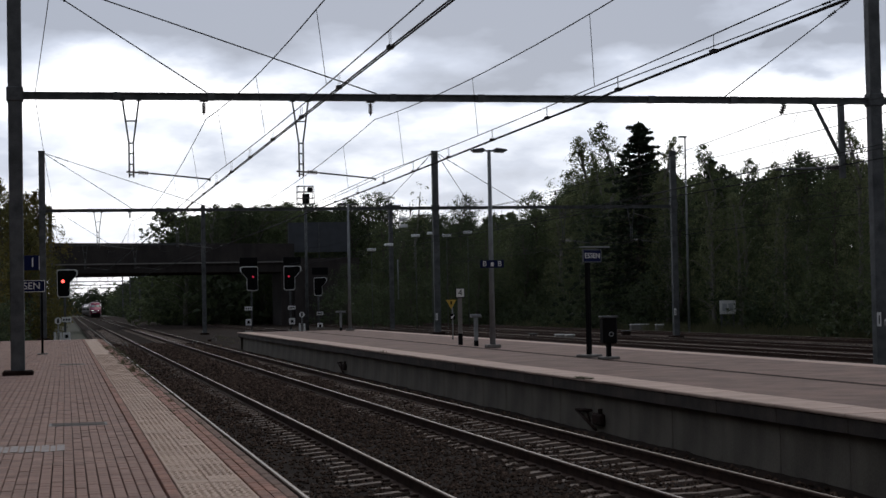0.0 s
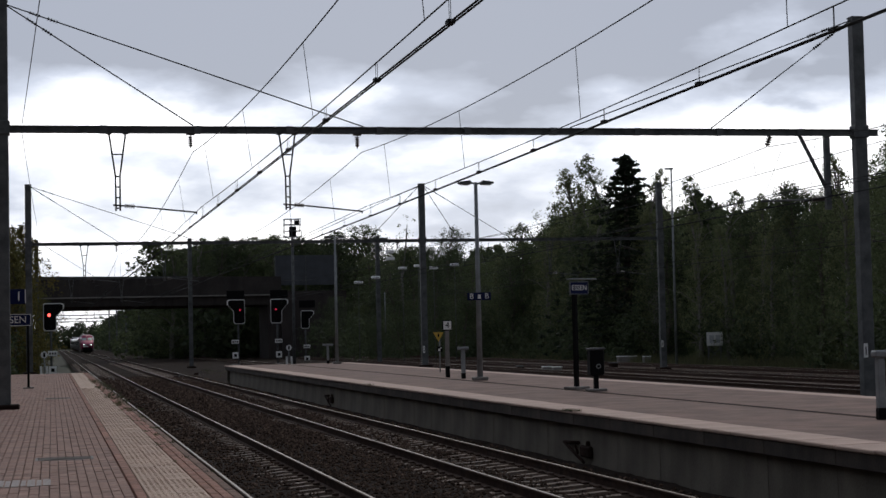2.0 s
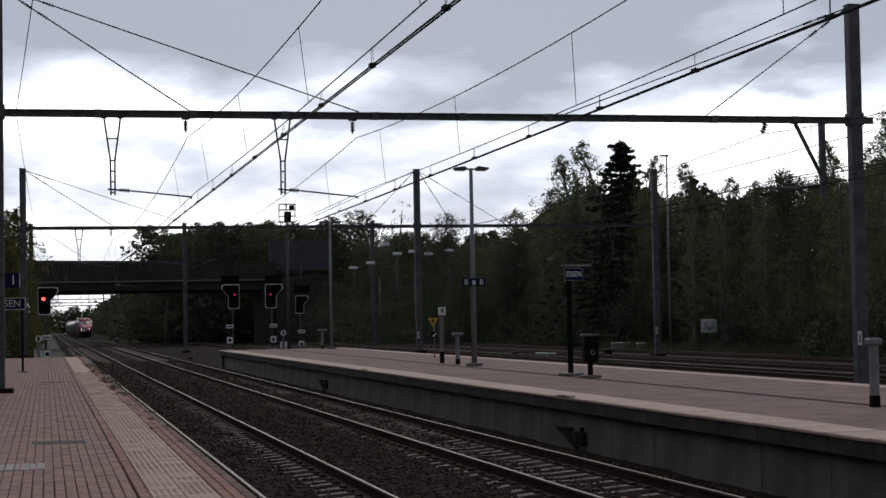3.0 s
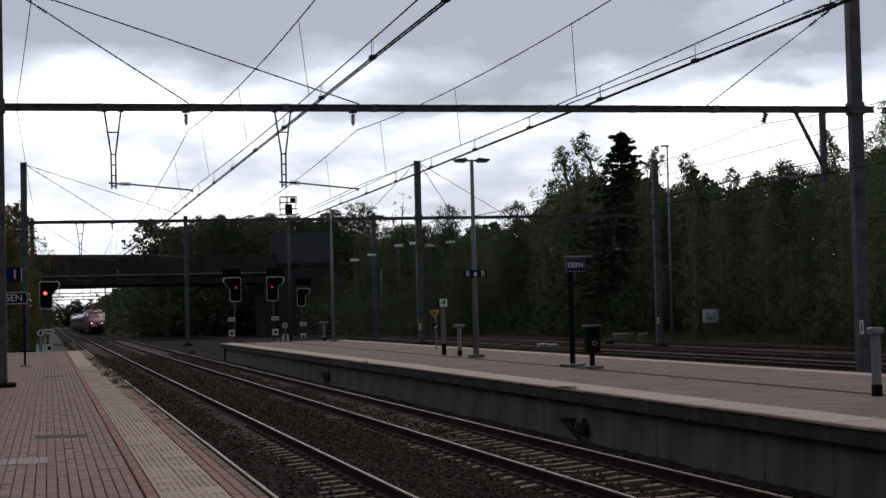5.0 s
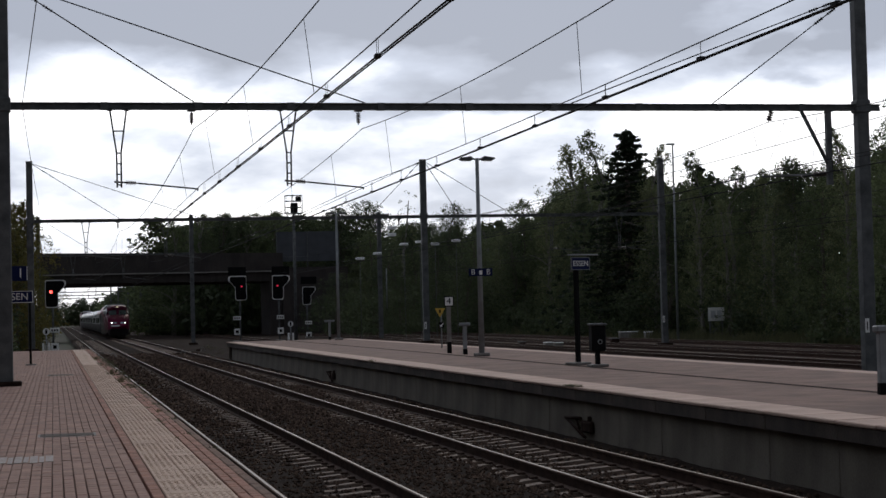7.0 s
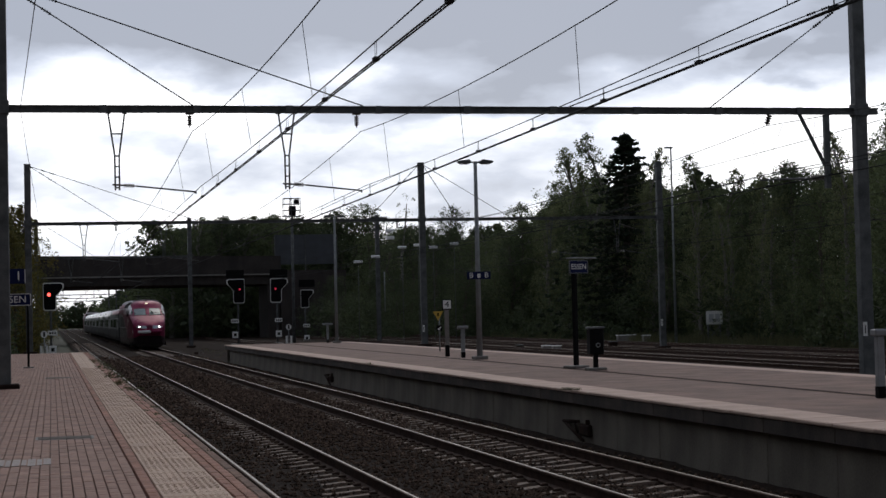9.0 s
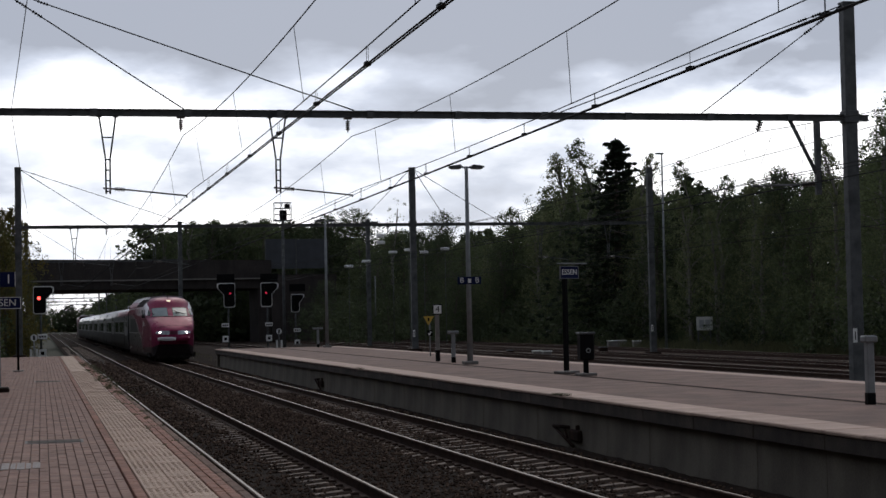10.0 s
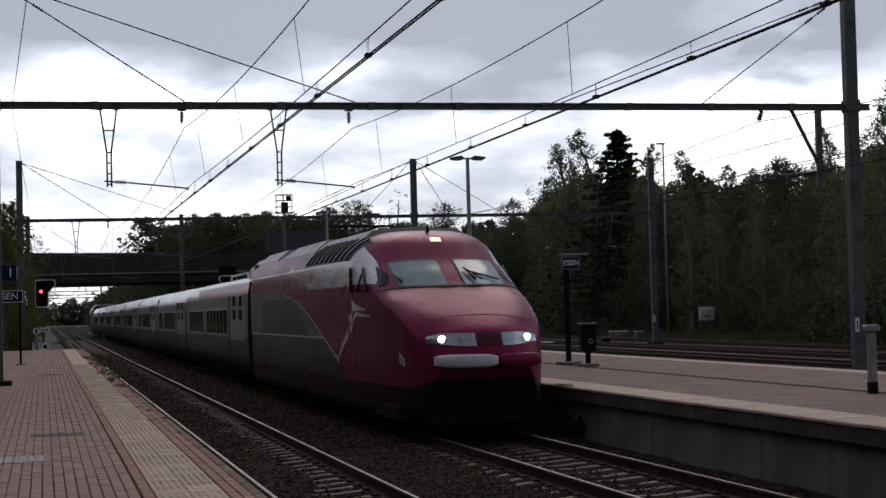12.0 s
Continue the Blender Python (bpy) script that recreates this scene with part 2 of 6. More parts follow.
def tube(bm, a, b, r0, r1=None, sides=8, mi=0, caps=True):
    """A straight, tapered round bar from a to b."""
    a, b = Vector(a), Vector(b)
    r1 = r0 if r1 is None else r1
    d = (b - a).normalized()
    u = d.orthogonal().normalized()
    v = d.cross(u)
    rings = []
    for c, r in ((a, r0), (b, r1)):
        rings.append([bm.verts.new(c + r * (math.cos(2 * math.pi * i / sides) * u + math.sin(2 * math.pi * i / sides) * v)) for i in range(sides)])
    for i in range(sides):
        f = bm.faces.new((rings[0][i], rings[0][(i + 1) % sides], rings[1][(i + 1) % sides], rings[1][i]))
        f.material_index, f.smooth = mi, sides > 5
    if caps:
        bm.faces.new(rings[0][::-1]).material_index = mi
        bm.faces.new(rings[1]).material_index = mi
    return bm


def tb(*args, **kw):
    return tube(bmesh.new(), *args, **kw)


def extrude(bm, profile, y0, y1, mi=None):
    """A closed (x, z) profile drawn along y."""
    a = [bm.verts.new((x, y0, z)) for x, z in profile]
    b = [bm.verts.new((x, y1, z)) for x, z in profile]
    n = len(profile)
    for i in range(n):
        f = bm.faces.new((a[i], a[(i + 1) % n], b[(i + 1) % n], b[i]))
        if mi:
            f.material_index = mi[i]
    bm.faces.new(a[::-1])
    bm.faces.new(b)
    return bm


def plate(bm, outline, y0, y1, mi=0):
    """A closed (x, z) outline made y1 - y0 thick."""
    return extrude(bm, outline, y0, y1, [mi] * len(outline))


def loose(name, verts, faces, materials):
    me = bpy.data.meshes.new(name)
    me.from_pydata(verts, [], faces)
    for m in materials if isinstance(materials, (list, tuple)) else [materials]:
        me.materials.append(m)
    return me


def lettering(name, text, size, material, parent, at, label=""):
    """Raised lettering in the built-in font, as a mesh."""
    cu = bpy.data.curves.new(name, "FONT")
    cu.body, cu.size, cu.extrude, cu.align_x, cu.align_y = text, size, 0.004, "CENTER", "CENTER"
    tmp = bpy.data.objects.new(name, cu)
    scene.collection.objects.link(tmp)
    me = bpy.data.meshes.new_from_object(tmp.evaluated_get(bpy.context.evaluated_depsgraph_get()))
    bpy.data.objects.remove(tmp)
    bpy.data.curves.remove(cu)
    me.materials.clear()
    me.materials.append(material)
    return part(name, me, None, parent, label, at)


# ---------------------------------------------------------------- plan (metres; y runs along the tracks, z = 0 at the rail tops)
TRACK = {1: 3.31, 2: 7.06, 3: 17.3, 4: 26.35, 5: 30.6, 6: 36.0}
Z_BED = -0.22
PLAT_L = dict(edge=1.84, z=0.55, y0=-14.0, y1=90.5)
PLAT_R = dict(front=8.56, back=15.0, z=0.76, y0=-14.0, y1=88.0)
GANTRY_Y = (-37.34, 12.66, 42.66, 92.66, 142.66, 236.0, 286.0, 336.0, 386.0, 436.0)


def grid_sheet(xs, ys, height):
    verts = [(x, y, height(x, y)) for y in ys for x in xs]
    w = len(xs)
    faces = [(j * w + i, j * w + i + 1, (j + 1) * w + i + 1, (j + 1) * w + i) for j in range(len(ys) - 1) for i in range(w - 1)]
    return verts, faces


def ground():
    xs = [-2400, -600, -150, -60, -30] + [x for x in range(-20, 80, 4)] + [90, 120, 200, 700, 2400]
    ys = [-2400, -500, -100, -40] + [y for y in range(-20, 300, 6)] + [340, 420, 600, 1200, 3500]

    def h(x, y):
        bumps = 0.12 * noise.noise(Vector((x * 0.13, y * 0.13, 0)))
        rise = 0.35 * min(max((x - 33) / 10, 0), 1) + 0.3 * min(max((-2.5 - x) / 6, 0), 1)
        return -0.42 + rise + (bumps if abs(x) < 90 and (x > 33 or x < -2) else 0)

    v, f = grid_sheet(xs, ys, h)
    me = loose("ground", v, f, M["grass"])
    me.shade_smooth()
    tagged(new("ground", me), "rough grass and weeds beside the railway", "ground", kind="structure")


def ballast():
    """The stone bed of all tracks, with low shoulders between them."""
    xs = np.concatenate([np.arange(1.7, 9.0, 0.16), np.arange(9.4, 15.0, 1.6), np.arange(15.0, 38.5, 0.35)])
    ys = np.concatenate([np.arange(-14, 10, 3.0), np.arange(10, 60, 0.25), np.arange(60, 110, 0.45), np.arange(110, 130, 1.2), np.arange(130, 520, 15)])

    def h(x, y):
        n1 = noise.noise(Vector((x * 5.1, y * 5.1, 3.0))) * 0.022 + noise.noise(Vector((x * 1.1, y * 0.6, 9.0))) * 0.03
        heap = 0.05 * math.exp(-((x - 2.85) / 0.55) ** 2) + 0.06 * math.exp(-((x - 5.2) / 0.6) ** 2)
        edge = -0.14 if x > 38 else 0.10 * math.exp(-((x - 8.6) / 0.28) ** 2)
        return Z_BED + 0.015 + n1 + heap + edge

    v, f = grid_sheet([float(x) for x in xs], [float(y) for y in ys], h)
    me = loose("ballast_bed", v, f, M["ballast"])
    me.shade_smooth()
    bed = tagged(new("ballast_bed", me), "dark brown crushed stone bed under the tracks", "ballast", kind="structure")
    rng = np.random.default_rng(5)
    octa = np.array([(1, 0, 0), (-1, 0, 0), (0, 1, 0), (0, -1, 0), (0, 0, 1), (0, 0, -1)], float)
    tri = [(0, 2, 4), (2, 1, 4), (1, 3, 4), (3, 0, 4), (2, 0, 5), (1, 2, 5), (3, 1, 5), (0, 3, 5)]
    verts, faces = [], []
    for k in range(42000):
        y = 12.5 + 42 * rng.random() ** 1.6 if k < 30000 else 48 + 60 * rng.random() ** 1.3
        x = rng.uniform(1.95, 8.45)
        on_sleeper = min(abs(x - TRACK[1] - 0.25), abs(x - TRACK[2])) < 1.0 and abs(((y + 0.3) % 0.6) - 0.3) < 0.12
        if on_sleeper and rng.random() < (0.93 if x < 5.2 else 0.5) or min(abs(abs(x - TRACK[1]) - 0.7525), abs(abs(x - TRACK[2]) - 0.7525)) < 0.11:
            continue
        s = rng.uniform(0.018, 0.04) * (1.0 + 0.5 * min(max((y - 26) / 14, 0), 1) + 0.9 * min(max((y - 46) / 30, 0), 1))
        o = octa * rng.uniform(0.6, 1.3, (6, 1)) * s
        a = rng.random() * 6.28
        c, d = math.cos(a), math.sin(a)
        base = len(verts)
        z = h(x, y) + 0.4 * s
        verts += [(x + c * p[0] - d * p[1], y + d * p[0] + c * p[1], z + p[2] * 0.8) for p in o]
        faces += [(base + i, base + j, base + q) for i, j, q in tri]
    st = new("ballast_stones", loose("ballast_stones", verts, faces, M["stone"]))
    tagged(st, "loose grey-brown ballast stones between the rails", "ballast", kind="stuff")


RAIL = [(-0.019, 0.0), (0.019, 0.0), (0.036, -0.008), (0.036, -0.036), (0.009, -0.05), (0.009, -0.142), (0.075, -0.157), (0.075, -0.172),
        (-0.075, -0.172), (-0.075, -0.157), (-0.009, -0.142), (-0.009, -0.05), (-0.036, -0.036), (-0.036, -0.008)]


def sleeper_mesh():
    """A one-piece concrete sleeper with a waist and sloping ends."""
    bm = bmesh.new()
    rows = ((-1.26, 0.145, -0.045), (-0.9, 0.15, 0.0), (-0.55, 0.13, 0.0), (-0.2, 0.11, -0.03), (0.2, 0.11, -0.03), (0.55, 0.13, 0.0), (0.9, 0.15, 0.0), (1.26, 0.145, -0.045))
    rings = []
    for x, w, z in rows:
        rings.append([bm.verts.new(p) for p in ((x, -w, -0.2), (x, -w * 0.72, z), (x, w * 0.72, z), (x, w, -0.2))])
    for a, b in zip(rings, rings[1:]):
        for i in range(3):
            bm.faces.new((a[i], b[i], b[i + 1], a[i + 1]))
    bm.faces.new(rings[0])
    bm.faces.new(rings[-1][::-1])
    bmesh.ops.recalc_face_normals(bm, faces=bm.faces)
    return mesh_of("sleeper", bm, M["sleeper"])


def tracks():
    sl = sleeper_mesh()
    clip = mesh_of("rail_clip", bx(-0.05, 0.05, -0.06, 0.06, -0.02, 0.03, 0.012), M["rail"])
    for k, x in TRACK.items():
        near = k <= 2
        y1 = 640.0 if near else 330.0
        t = thing(f"track_{k}", (x, 0, 0), "railway track with worn steel rails on concrete sleepers", "railway track", kind="structure")
        for s in (-0.7525, 0.7525):
            bm = extrude(bmesh.new(), [(s + px, pz) for px, pz in RAIL], -14.0, y1, [1] + [0] * 13)
            part("rail", bm, [M["rail"], M["railhead"]], t, "rusty steel rail with a bright running surface")
        n = 150 if near else 0
        for i in range(n):
            y = 9.0 + 0.6 * i
            ob = part("sleeper", sl, None, t, at=pose(0.0, y, -0.165 + random.uniform(-0.006, 0.006), 0, 0, random.uniform(-0.7, 0.7)))
            if i < 45:
                for s in (-0.86, -0.64, 0.64, 0.86):
                    part("rail_clip", clip, None, ob, at=pose(s, 0, 0.005))
        bm = bmesh.new()
        for i in range(150 if near else 200):
            y = (99.0 if near else 20.0) + 0.6 * i
            box(bm, -1.26, 1.26, y - 0.12, y + 0.12, -0.34, -0.165)
        ob = part("far_sleepers", bm, M["sleeper"], t)
        ob["kind"] = "stuff"


def platform_left():
    e, z, y0, y1 = PLAT_L["edge"], PLAT_L["z"], PLAT_L["y0"], PLAT_L["y1"]
    t = thing("platform_left", (0, 0, 0), "low station platform of grey-pink block pavers", "platform", kind="structure")
    part("body", bx(-14, e - 0.06, y0, y1, -0.45, z - 0.06), M["joint"], t)
    bm = bmesh.new()
    y = y0
    while y < y1 - 0.02:
        box(bm, e - 0.10, e, y + 0.008, min(y + 0.992, y1), z - 0.16, z, 0.012)
        y += 1.0
    ob = part("edge_blocks", bm, M["edgeworn"], t, "worn concrete edge blocks")
    ob["kind"] = "stuff"
    part("edge_wall", bx(e - 0.12, e - 0.05, y0, y1, -0.45, z - 0.162), M["concrete"], t)
    rng = random.Random(3)

    def lay(name, material, x0, x1, sx, sy, ya, yb, near, gap=0.007, stagger=True, wave=0.0):
        """Blocks in rows; those of the stretch `near` are parts, the rest are joined."""
        meshes = []
        for _ in range(3):
            meshes.append(mesh_of(name, bx(gap / 2, sx - gap / 2, gap / 2, sy - gap / 2, -0.06, 0, 0.006), M[material]))
        count = 0
        verts, faces = [], []
        nx = max(1, round((x1 - x0) / sx))
        row, yrow = 0, ya
        while yrow < yb - 0.01:
            for i in range(nx):
                x = x0 + i * sx
                y = yrow + (sy / 2 if stagger and i % 2 else 0.0)
                dz = rng.uniform(-0.0025, 0.0025)
                if near[0] <= y < near[1] and near[2] <= x < near[3] and count < 300:
                    part(name, meshes[(i + row) % 3], None, t, at=pose(x, y, z + dz))
                    count += 1
                else:
                    b = len(verts)
                    xa, xb, yc, yd = x + gap / 2, x + sx - gap / 2, y + gap / 2, y + sy - gap / 2
                    verts += [(xa, yc, z + dz), (xb, yc, z + dz), (xb, yd, z + dz), (xa, yd, z + dz),
                              (xa - .003, yc - .003, z - .05), (xb + .003, yc - .003, z - .05), (xb + .003, yd + .003, z - .05), (xa - .003, yd + .003, z - .05)]
                    faces += [(b, b + 1, b + 2, b + 3), (b, b + 4, b + 5, b + 1), (b + 1, b + 5, b + 6, b + 2), (b + 2, b + 6, b + 7, b + 3), (b + 3, b + 7, b + 4, b)]
            row += 1
            yrow += sy
        ob = part(name + "_field", loose(name + "_field", verts, faces, M[material]), None, t)
        ob["kind"] = "stuff"

    # courses run along the platform, each block half a length on from its neighbour
    lay("paver", "paver", -3.295, 0.80, 0.105, 0.21, 12.0, 50.0, (14.5, 17.6, -0.27, 0.80), gap=0.010)
    lay("paver_far", "paver", -3.295, 0.80, 0.105, 0.42, 50.0, y1 - 0.3, (0, 0, 0, 0), gap=0.011)
    lay("paver_back", "paver", -13.375, -3.295, 0.42, 0.63, y0, y1 - 0.7, (0, 0, 0, 0), stagger=False)
    lay("paver_behind", "paver", -3.295, 0.80, 0.4095, 0.63, y0, 12.0, (0, 0, 0, 0), stagger=False)
    lay("border_paver", "redpaver", 0.814, 0.922, 0.108, 0.216, 10.0, y1 - 0.3, (14.5, 20.0, 0, 2), gap=0.011, stagger=False)
    lay("strip_tile", "striptile", 0.93, 1.53, 0.30, 0.30, y0, y1 - 0.3, (13.5, 26.0, 0, 2), gap=0.006, stagger=False)
    lay("edge_paver", "redpaver", 1.538, 1.738, 0.10, 0.20, 10.0, y1 - 0.3, (14.5, 26.0, 0, 2), gap=0.010)
    # low ribs of the strip
    bm = bmesh.new()
    for i in range(460):
        yy = 13.6 + i * 0.10
        for k in range(9):
            xx = 0.955 + 0.0622 * k + (0.012 if i % 2 else 0.0)
            box(bm, xx, xx + 0.036, yy + 0.03, yy + 0.062, z - 0.002, z + 0.0035)
    ob = part("strip_ribs", bm, M["striptile"], t)
    ob["kind"] = "stuff"


def drain_cover(x0, x1, y0, y1, zz):
    d = thing("drain_cover", ((x0 + x1) / 2, (y0 + y1) / 2, zz), "rusty iron drain cover set in the paving", "drain cover")
    w, h = (x1 - x0) / 2, (y1 - y0) / 2
    part("frame", bx(-w - 0.035, w + 0.035, -h - 0.05, h + 0.05, -0.02, 0.004, 0.003), M["plinth"], d, "pale worn frame")
    part("plate", bx(-w, w, -h, h, 0.0, 0.008, 0.003), M["edgebeam"], d)


def platform_right():
    f, b, z, y0, y1 = PLAT_R["front"], PLAT_R["back"], PLAT_R["z"], PLAT_R["y0"], PLAT_R["y1"]
    t = thing("platform_right", (0, 0, 0), "island platform with a concrete wall and pale edge slabs", "platform", kind="structure")
    part("surface", bx(f + 0.72, b - 0.5, y0, y1, -0.4, z), M["asphalt"], t, "worn pinkish-grey asphalt surface")
    slab = mesh_of("edge_slab", bx(0, 0.716, 0.004, 0.996, -0.045, 0.004, 0.012), M["coping"])
    y = y0
    while y < y1 - 0.5:
        part("edge_slab", slab, None, t, at=pose(f + random.uniform(-0.006, 0.006), y, z + random.uniform(-0.003, 0.003)))
        y += 1.0
    slab2 = mesh_of("back_slab", bx(0, 0.496, 0.004, 1.996, -0.13, 0.004, 0.012), M["coping"])
    y = y0
    while y < y1 - 1.5:
        part("back_slab", slab2, None, t, at=pose(b - 0.5, y, z))
        y += 2.0
    # wall of concrete panels under the dark edge beam
    panel = mesh_of("wall_panel", bx(0, 0.16, 0.004, 1.956, -0.45, z - 0.13, 0.006), M["concrete"])
    y = 8.4
    while y < y1 - 1.9:
        part("wall_panel", panel, None, t, at=pose(f + 0.14 + random.uniform(-0.006, 0.006), y, 0))
        y += 1.96
    part("wall_core", bx(f + 0.30, f + 0.71, y0, y1, -0.45, z - 0.052), M["concrete"], t)
    part("wall_near", bx(f + 0.14, f + 0.298, y0, 8.4, -0.45, z - 0.132), M["concrete"], t)
    beam = mesh_of("edge_beam", bx(0, 0.27, 0.004, 1.996, z - 0.235, z - 0.047, 0.012), M["edgebeam"])
    y = y0
    while y < y1 - 1.5:
        part("edge_beam", beam, None, t, at=pose(f + 0.025 + random.uniform(-0.004, 0.004), y, 0))
        y += 2.0
    part("joint_line", bx(11.56, 11.74, y0, y1, z - 0.02, z + 0.004), M["brown"], t, "dark drainage joint along the platform")
    part("end_wall", bx(f + 0.14, b, y1, y1 + 0.15, -0.45, z - 0.002), M["concrete"], t)
    # pointed steel bracket at the wall
    for y, zc in ((27.6, 0.0), (54.4, 0.0)):
        br = thing("wall_bracket", (f + 0.14, y, zc), "dark rusty steel bracket on the platform wall", "bracket", "wall brackets")
        bm = bmesh.new()
        tube(bm, (-0.06, 1.15, 0.20), (-0.06, 0.3, 0.23), 0.030)
        tube(bm, (-0.06, 1.15, 0.20), (-0.06, 0.05, -0.08), 0.026)
        tube(bm, (-0.06, 0.55, 0.22), (-0.06, 0.35, 0.05), 0.02)
        part("strut", bm, M["brown"], br)
        part("box", bx(-0.08, 0.01, -0.3, 0.22, 0.0, 0.2, 0.03), M["brown"], br)
        part("lug", bx(-0.06, 0.0, -0.15, -0.08, 0.2, 0.28, 0.01), M["brown"], br)


# ---------------------------------------------------------------- overhead line
def mast_mesh(h):
    """A hollow box mast of two welded channels, with a cap."""
    bm = bmesh.new()
    w, d = 0.165, 0.15
    box(bm, -w, w, -d, d, 0, h, 0.018)
    box(bm, -w - 0.012, w + 0.012, -d - 0.012, d + 0.012, h - 0.01, h + 0.03)
    return mesh_of("post", bm, M["steel"])


MASTS = {}


def mast(parent, x, h, zb):
    key = round(h, 2)
    if key not in MASTS:
        MASTS[key] = mast_mesh(h)
    m = part("post", MASTS[key], None, parent, "dark grey steel mast", pose(x, 0, zb))
    part("plinth", bx(-0.36, 0.36, -0.36, 0.36, -0.5, 0.16, 0.03), M["brown"], m)
    part("collar", bx(-0.2, 0.2, -0.19, 0.19, 7.32 - zb - 0.17, 7.32 - zb + 0.17, 0.02), M["steel"], m)
    return m


def insulator(bm, a, b, discs=5, r=0.06):
    a, b = Vector(a), Vector(b)
    tube(bm, a, b, 0.014, sides=6)
    for i in range(discs):
        c = a.lerp(b, 0.2 + 0.6 * i / (discs - 1))
        d = (b - a).normalized() * 0.018
        tube(bm, c - d, c + d, r, r * 0.5, 10)


def drop_frame(parent, x, zt, side, reach, z_end=5.22):
    """A tapering lattice hanger with its registration arm."""
    w, z1 = 0.2, zt - 1.05
    bm = bmesh.new()
    zb = 5.30
    for s in (-1, 1):
        tube(bm, (s * w, 0, zt), (s * 0.055, 0, z1), 0.022, sides=6)
        tube(bm, (s * 0.055, 0, z1), (s * 0.05, 0, zb), 0.022, sides=6)
        box(bm, s * w - 0.06, s * w + 0.06, -0.09, 0.09, zt - 0.02, zt + 0.05)
    tube(bm, (-0.13, 0, zt - 0.52), (0.13, 0, zt - 0.52), 0.018, sides=6)
    for k in range(4):
        zz = z1 + (zb - z1) * (k + 0.05) / 3.3
        tube(bm, (-0.06, 0, zz), (0.06, 0, zz), 0.018, sides=6)
    f = part("drop_frame", bm, M["steel"], parent, "hanging lattice arm", pose(x, 0, 0))
    bm = bmesh.new()
    tube(bm, (-0.12 * side, 0, 5.44), (0.16 * side, 0, 5.42), 0.022)
    insulator(bm, (0.12 * side, 0, 5.425), (0.45 * side, 0, 5.40))
    part("rod_insulator", bm, M["insul"], f)
    bm = tb((0.45 * side, 0, 5.40), (reach, 0, z_end + 0.03), 0.02)
    tube(bm, (reach, 0, z_end + 0.05), (reach, 0, z_end - 0.02), 0.02)
    part("arm", bm, M["steel"], f)


def gantry(y, x0, x1, posts, drops, stays, zb=0.05, hangers=(3.4, 7.58), beam_end=None):
    g = thing("catenary_gantry", (0, y, 0), "dark steel catenary gantry spanning the tracks", "gantry", "gantries along the tracks")
    zt = 7.295
    for x, base in posts:
        mast(g, x, 10.42 - base, base)
    bm = bmesh.new()
    box(bm, x0, x1, -0.09, 0.09, zt + 0.06, zt + 0.085)
    box(bm, x0, x1, -0.09, 0.09, zt - 0.085, zt - 0.06)
    box(bm, x0, x1, -0.02, 0.02, zt - 0.06, zt + 0.06)
    n = int((x1 - x0) / 2.2)
    for i in range(1, n):
        xx = x0 + (x1 - x0) * i / n
        box(bm, xx - 0.09, xx + 0.09, -0.095, 0.095, zt - 0.092, zt + 0.092)
    part("beam", bm, M["steel"], g, "riveted steel cross beam")
    for x, side, reach in drops:
        drop_frame(g, x, zt - 0.09, side, reach)
    for x in hangers:
        bm = bmesh.new()
        box(bm, -0.1, 0.1, -0.06, 0.06, zt - 0.13, zt - 0.085)
        insulator(bm, (0, 0, zt - 0.12), (0, 0, zt - 0.46), 5, 0.065)
        part("hanging_insulator", bm, M["insul"], g, at=pose(x, 0, 0))
    for xa, xb in stays:
        bm = bmesh.new()
        a, b = Vector((xa, 0, 10.35)), Vector((xb, 0, zt + 0.1))
        tube(bm, a, b, 0.016, sides=6)
        d = (b - a).normalized()
        for k in (0.6, 1.05):
            insulator(bm, a + d * k, a + d * (k + 0.36), 4, 0.045)
        part("stay", bm, M["wire"], g)
    return g


def gantries():
    for y in GANTRY_Y:
        if y < 60:
            g = gantry(y, -1.0, 21.9, [(-1.13, 0.5), (21.36, -0.2)], [(1.62, 1, 1.9), (5.80, 1, 1.87)],
                       [(-1.05, 3.48), (-1.05, 7.75), (21.2, 17.1), (21.2, 13.2)])
            # braced bracket for the third track
            bm = bmesh.new()
            box(bm, 20.32, 20.46, -0.07, 0.07, 5.22, 7.25)
            tube(bm, (19.6, 0, 7.25), (20.38, 0, 5.72), 0.055)
            part("bracket", bm, M["steel"], g)
            bm = bmesh.new()
            insulator(bm, (20.33, 0, 5.52), (19.85, 0, 5.49), 5, 0.085)
            part("bracket_insulator", bm, M["insul"], g)
            bm = bmesh.new()
            insulator(bm, (18.78, 0, 7.22), (18.66, 0, 6.90), 4, 0.09)
            part("bracket_insulator", bm, M["insul"], g)
            bm = tb((19.85, 0, 5.49), (18.45, 0, 5.45), 0.028)
            part("arm", bm, M["steel"], g)
        elif abs(y - 92.66) < 1:
            gantry(y, -1.0, 33.8, [(-1.13, 0.45), (20.0, 0.3), (33.85, -0.2)], [(1.73, 1, 1.8), (5.9, 1, 1.8), (27.3, 1, 1.6), (31.3, 1, 1.6)],
                   [(-1.05, 3.5), (-1.05, 7.7), (19.9, 17.0), (19.9, 13.2), (20.1, 22.0), (20.1, 25.0)], hangers=(3.4, 7.58, 18.6))
        elif y < 190:
            gantry(y, -1.0, 11.2, [(-1.13, -0.2), (11.17, -0.2)], [(1.6, 1, 1.8), (5.6, 1, 1.8)], [(-1.05, 3.5), (11.1, 7.0)])
        else:
            gantry(y, -1.6, 14.0, [(-1.7, -0.3), (14.0, -0.3)], [(1.6, 1, 1.8), (5.6, 1, 1.8)], [])


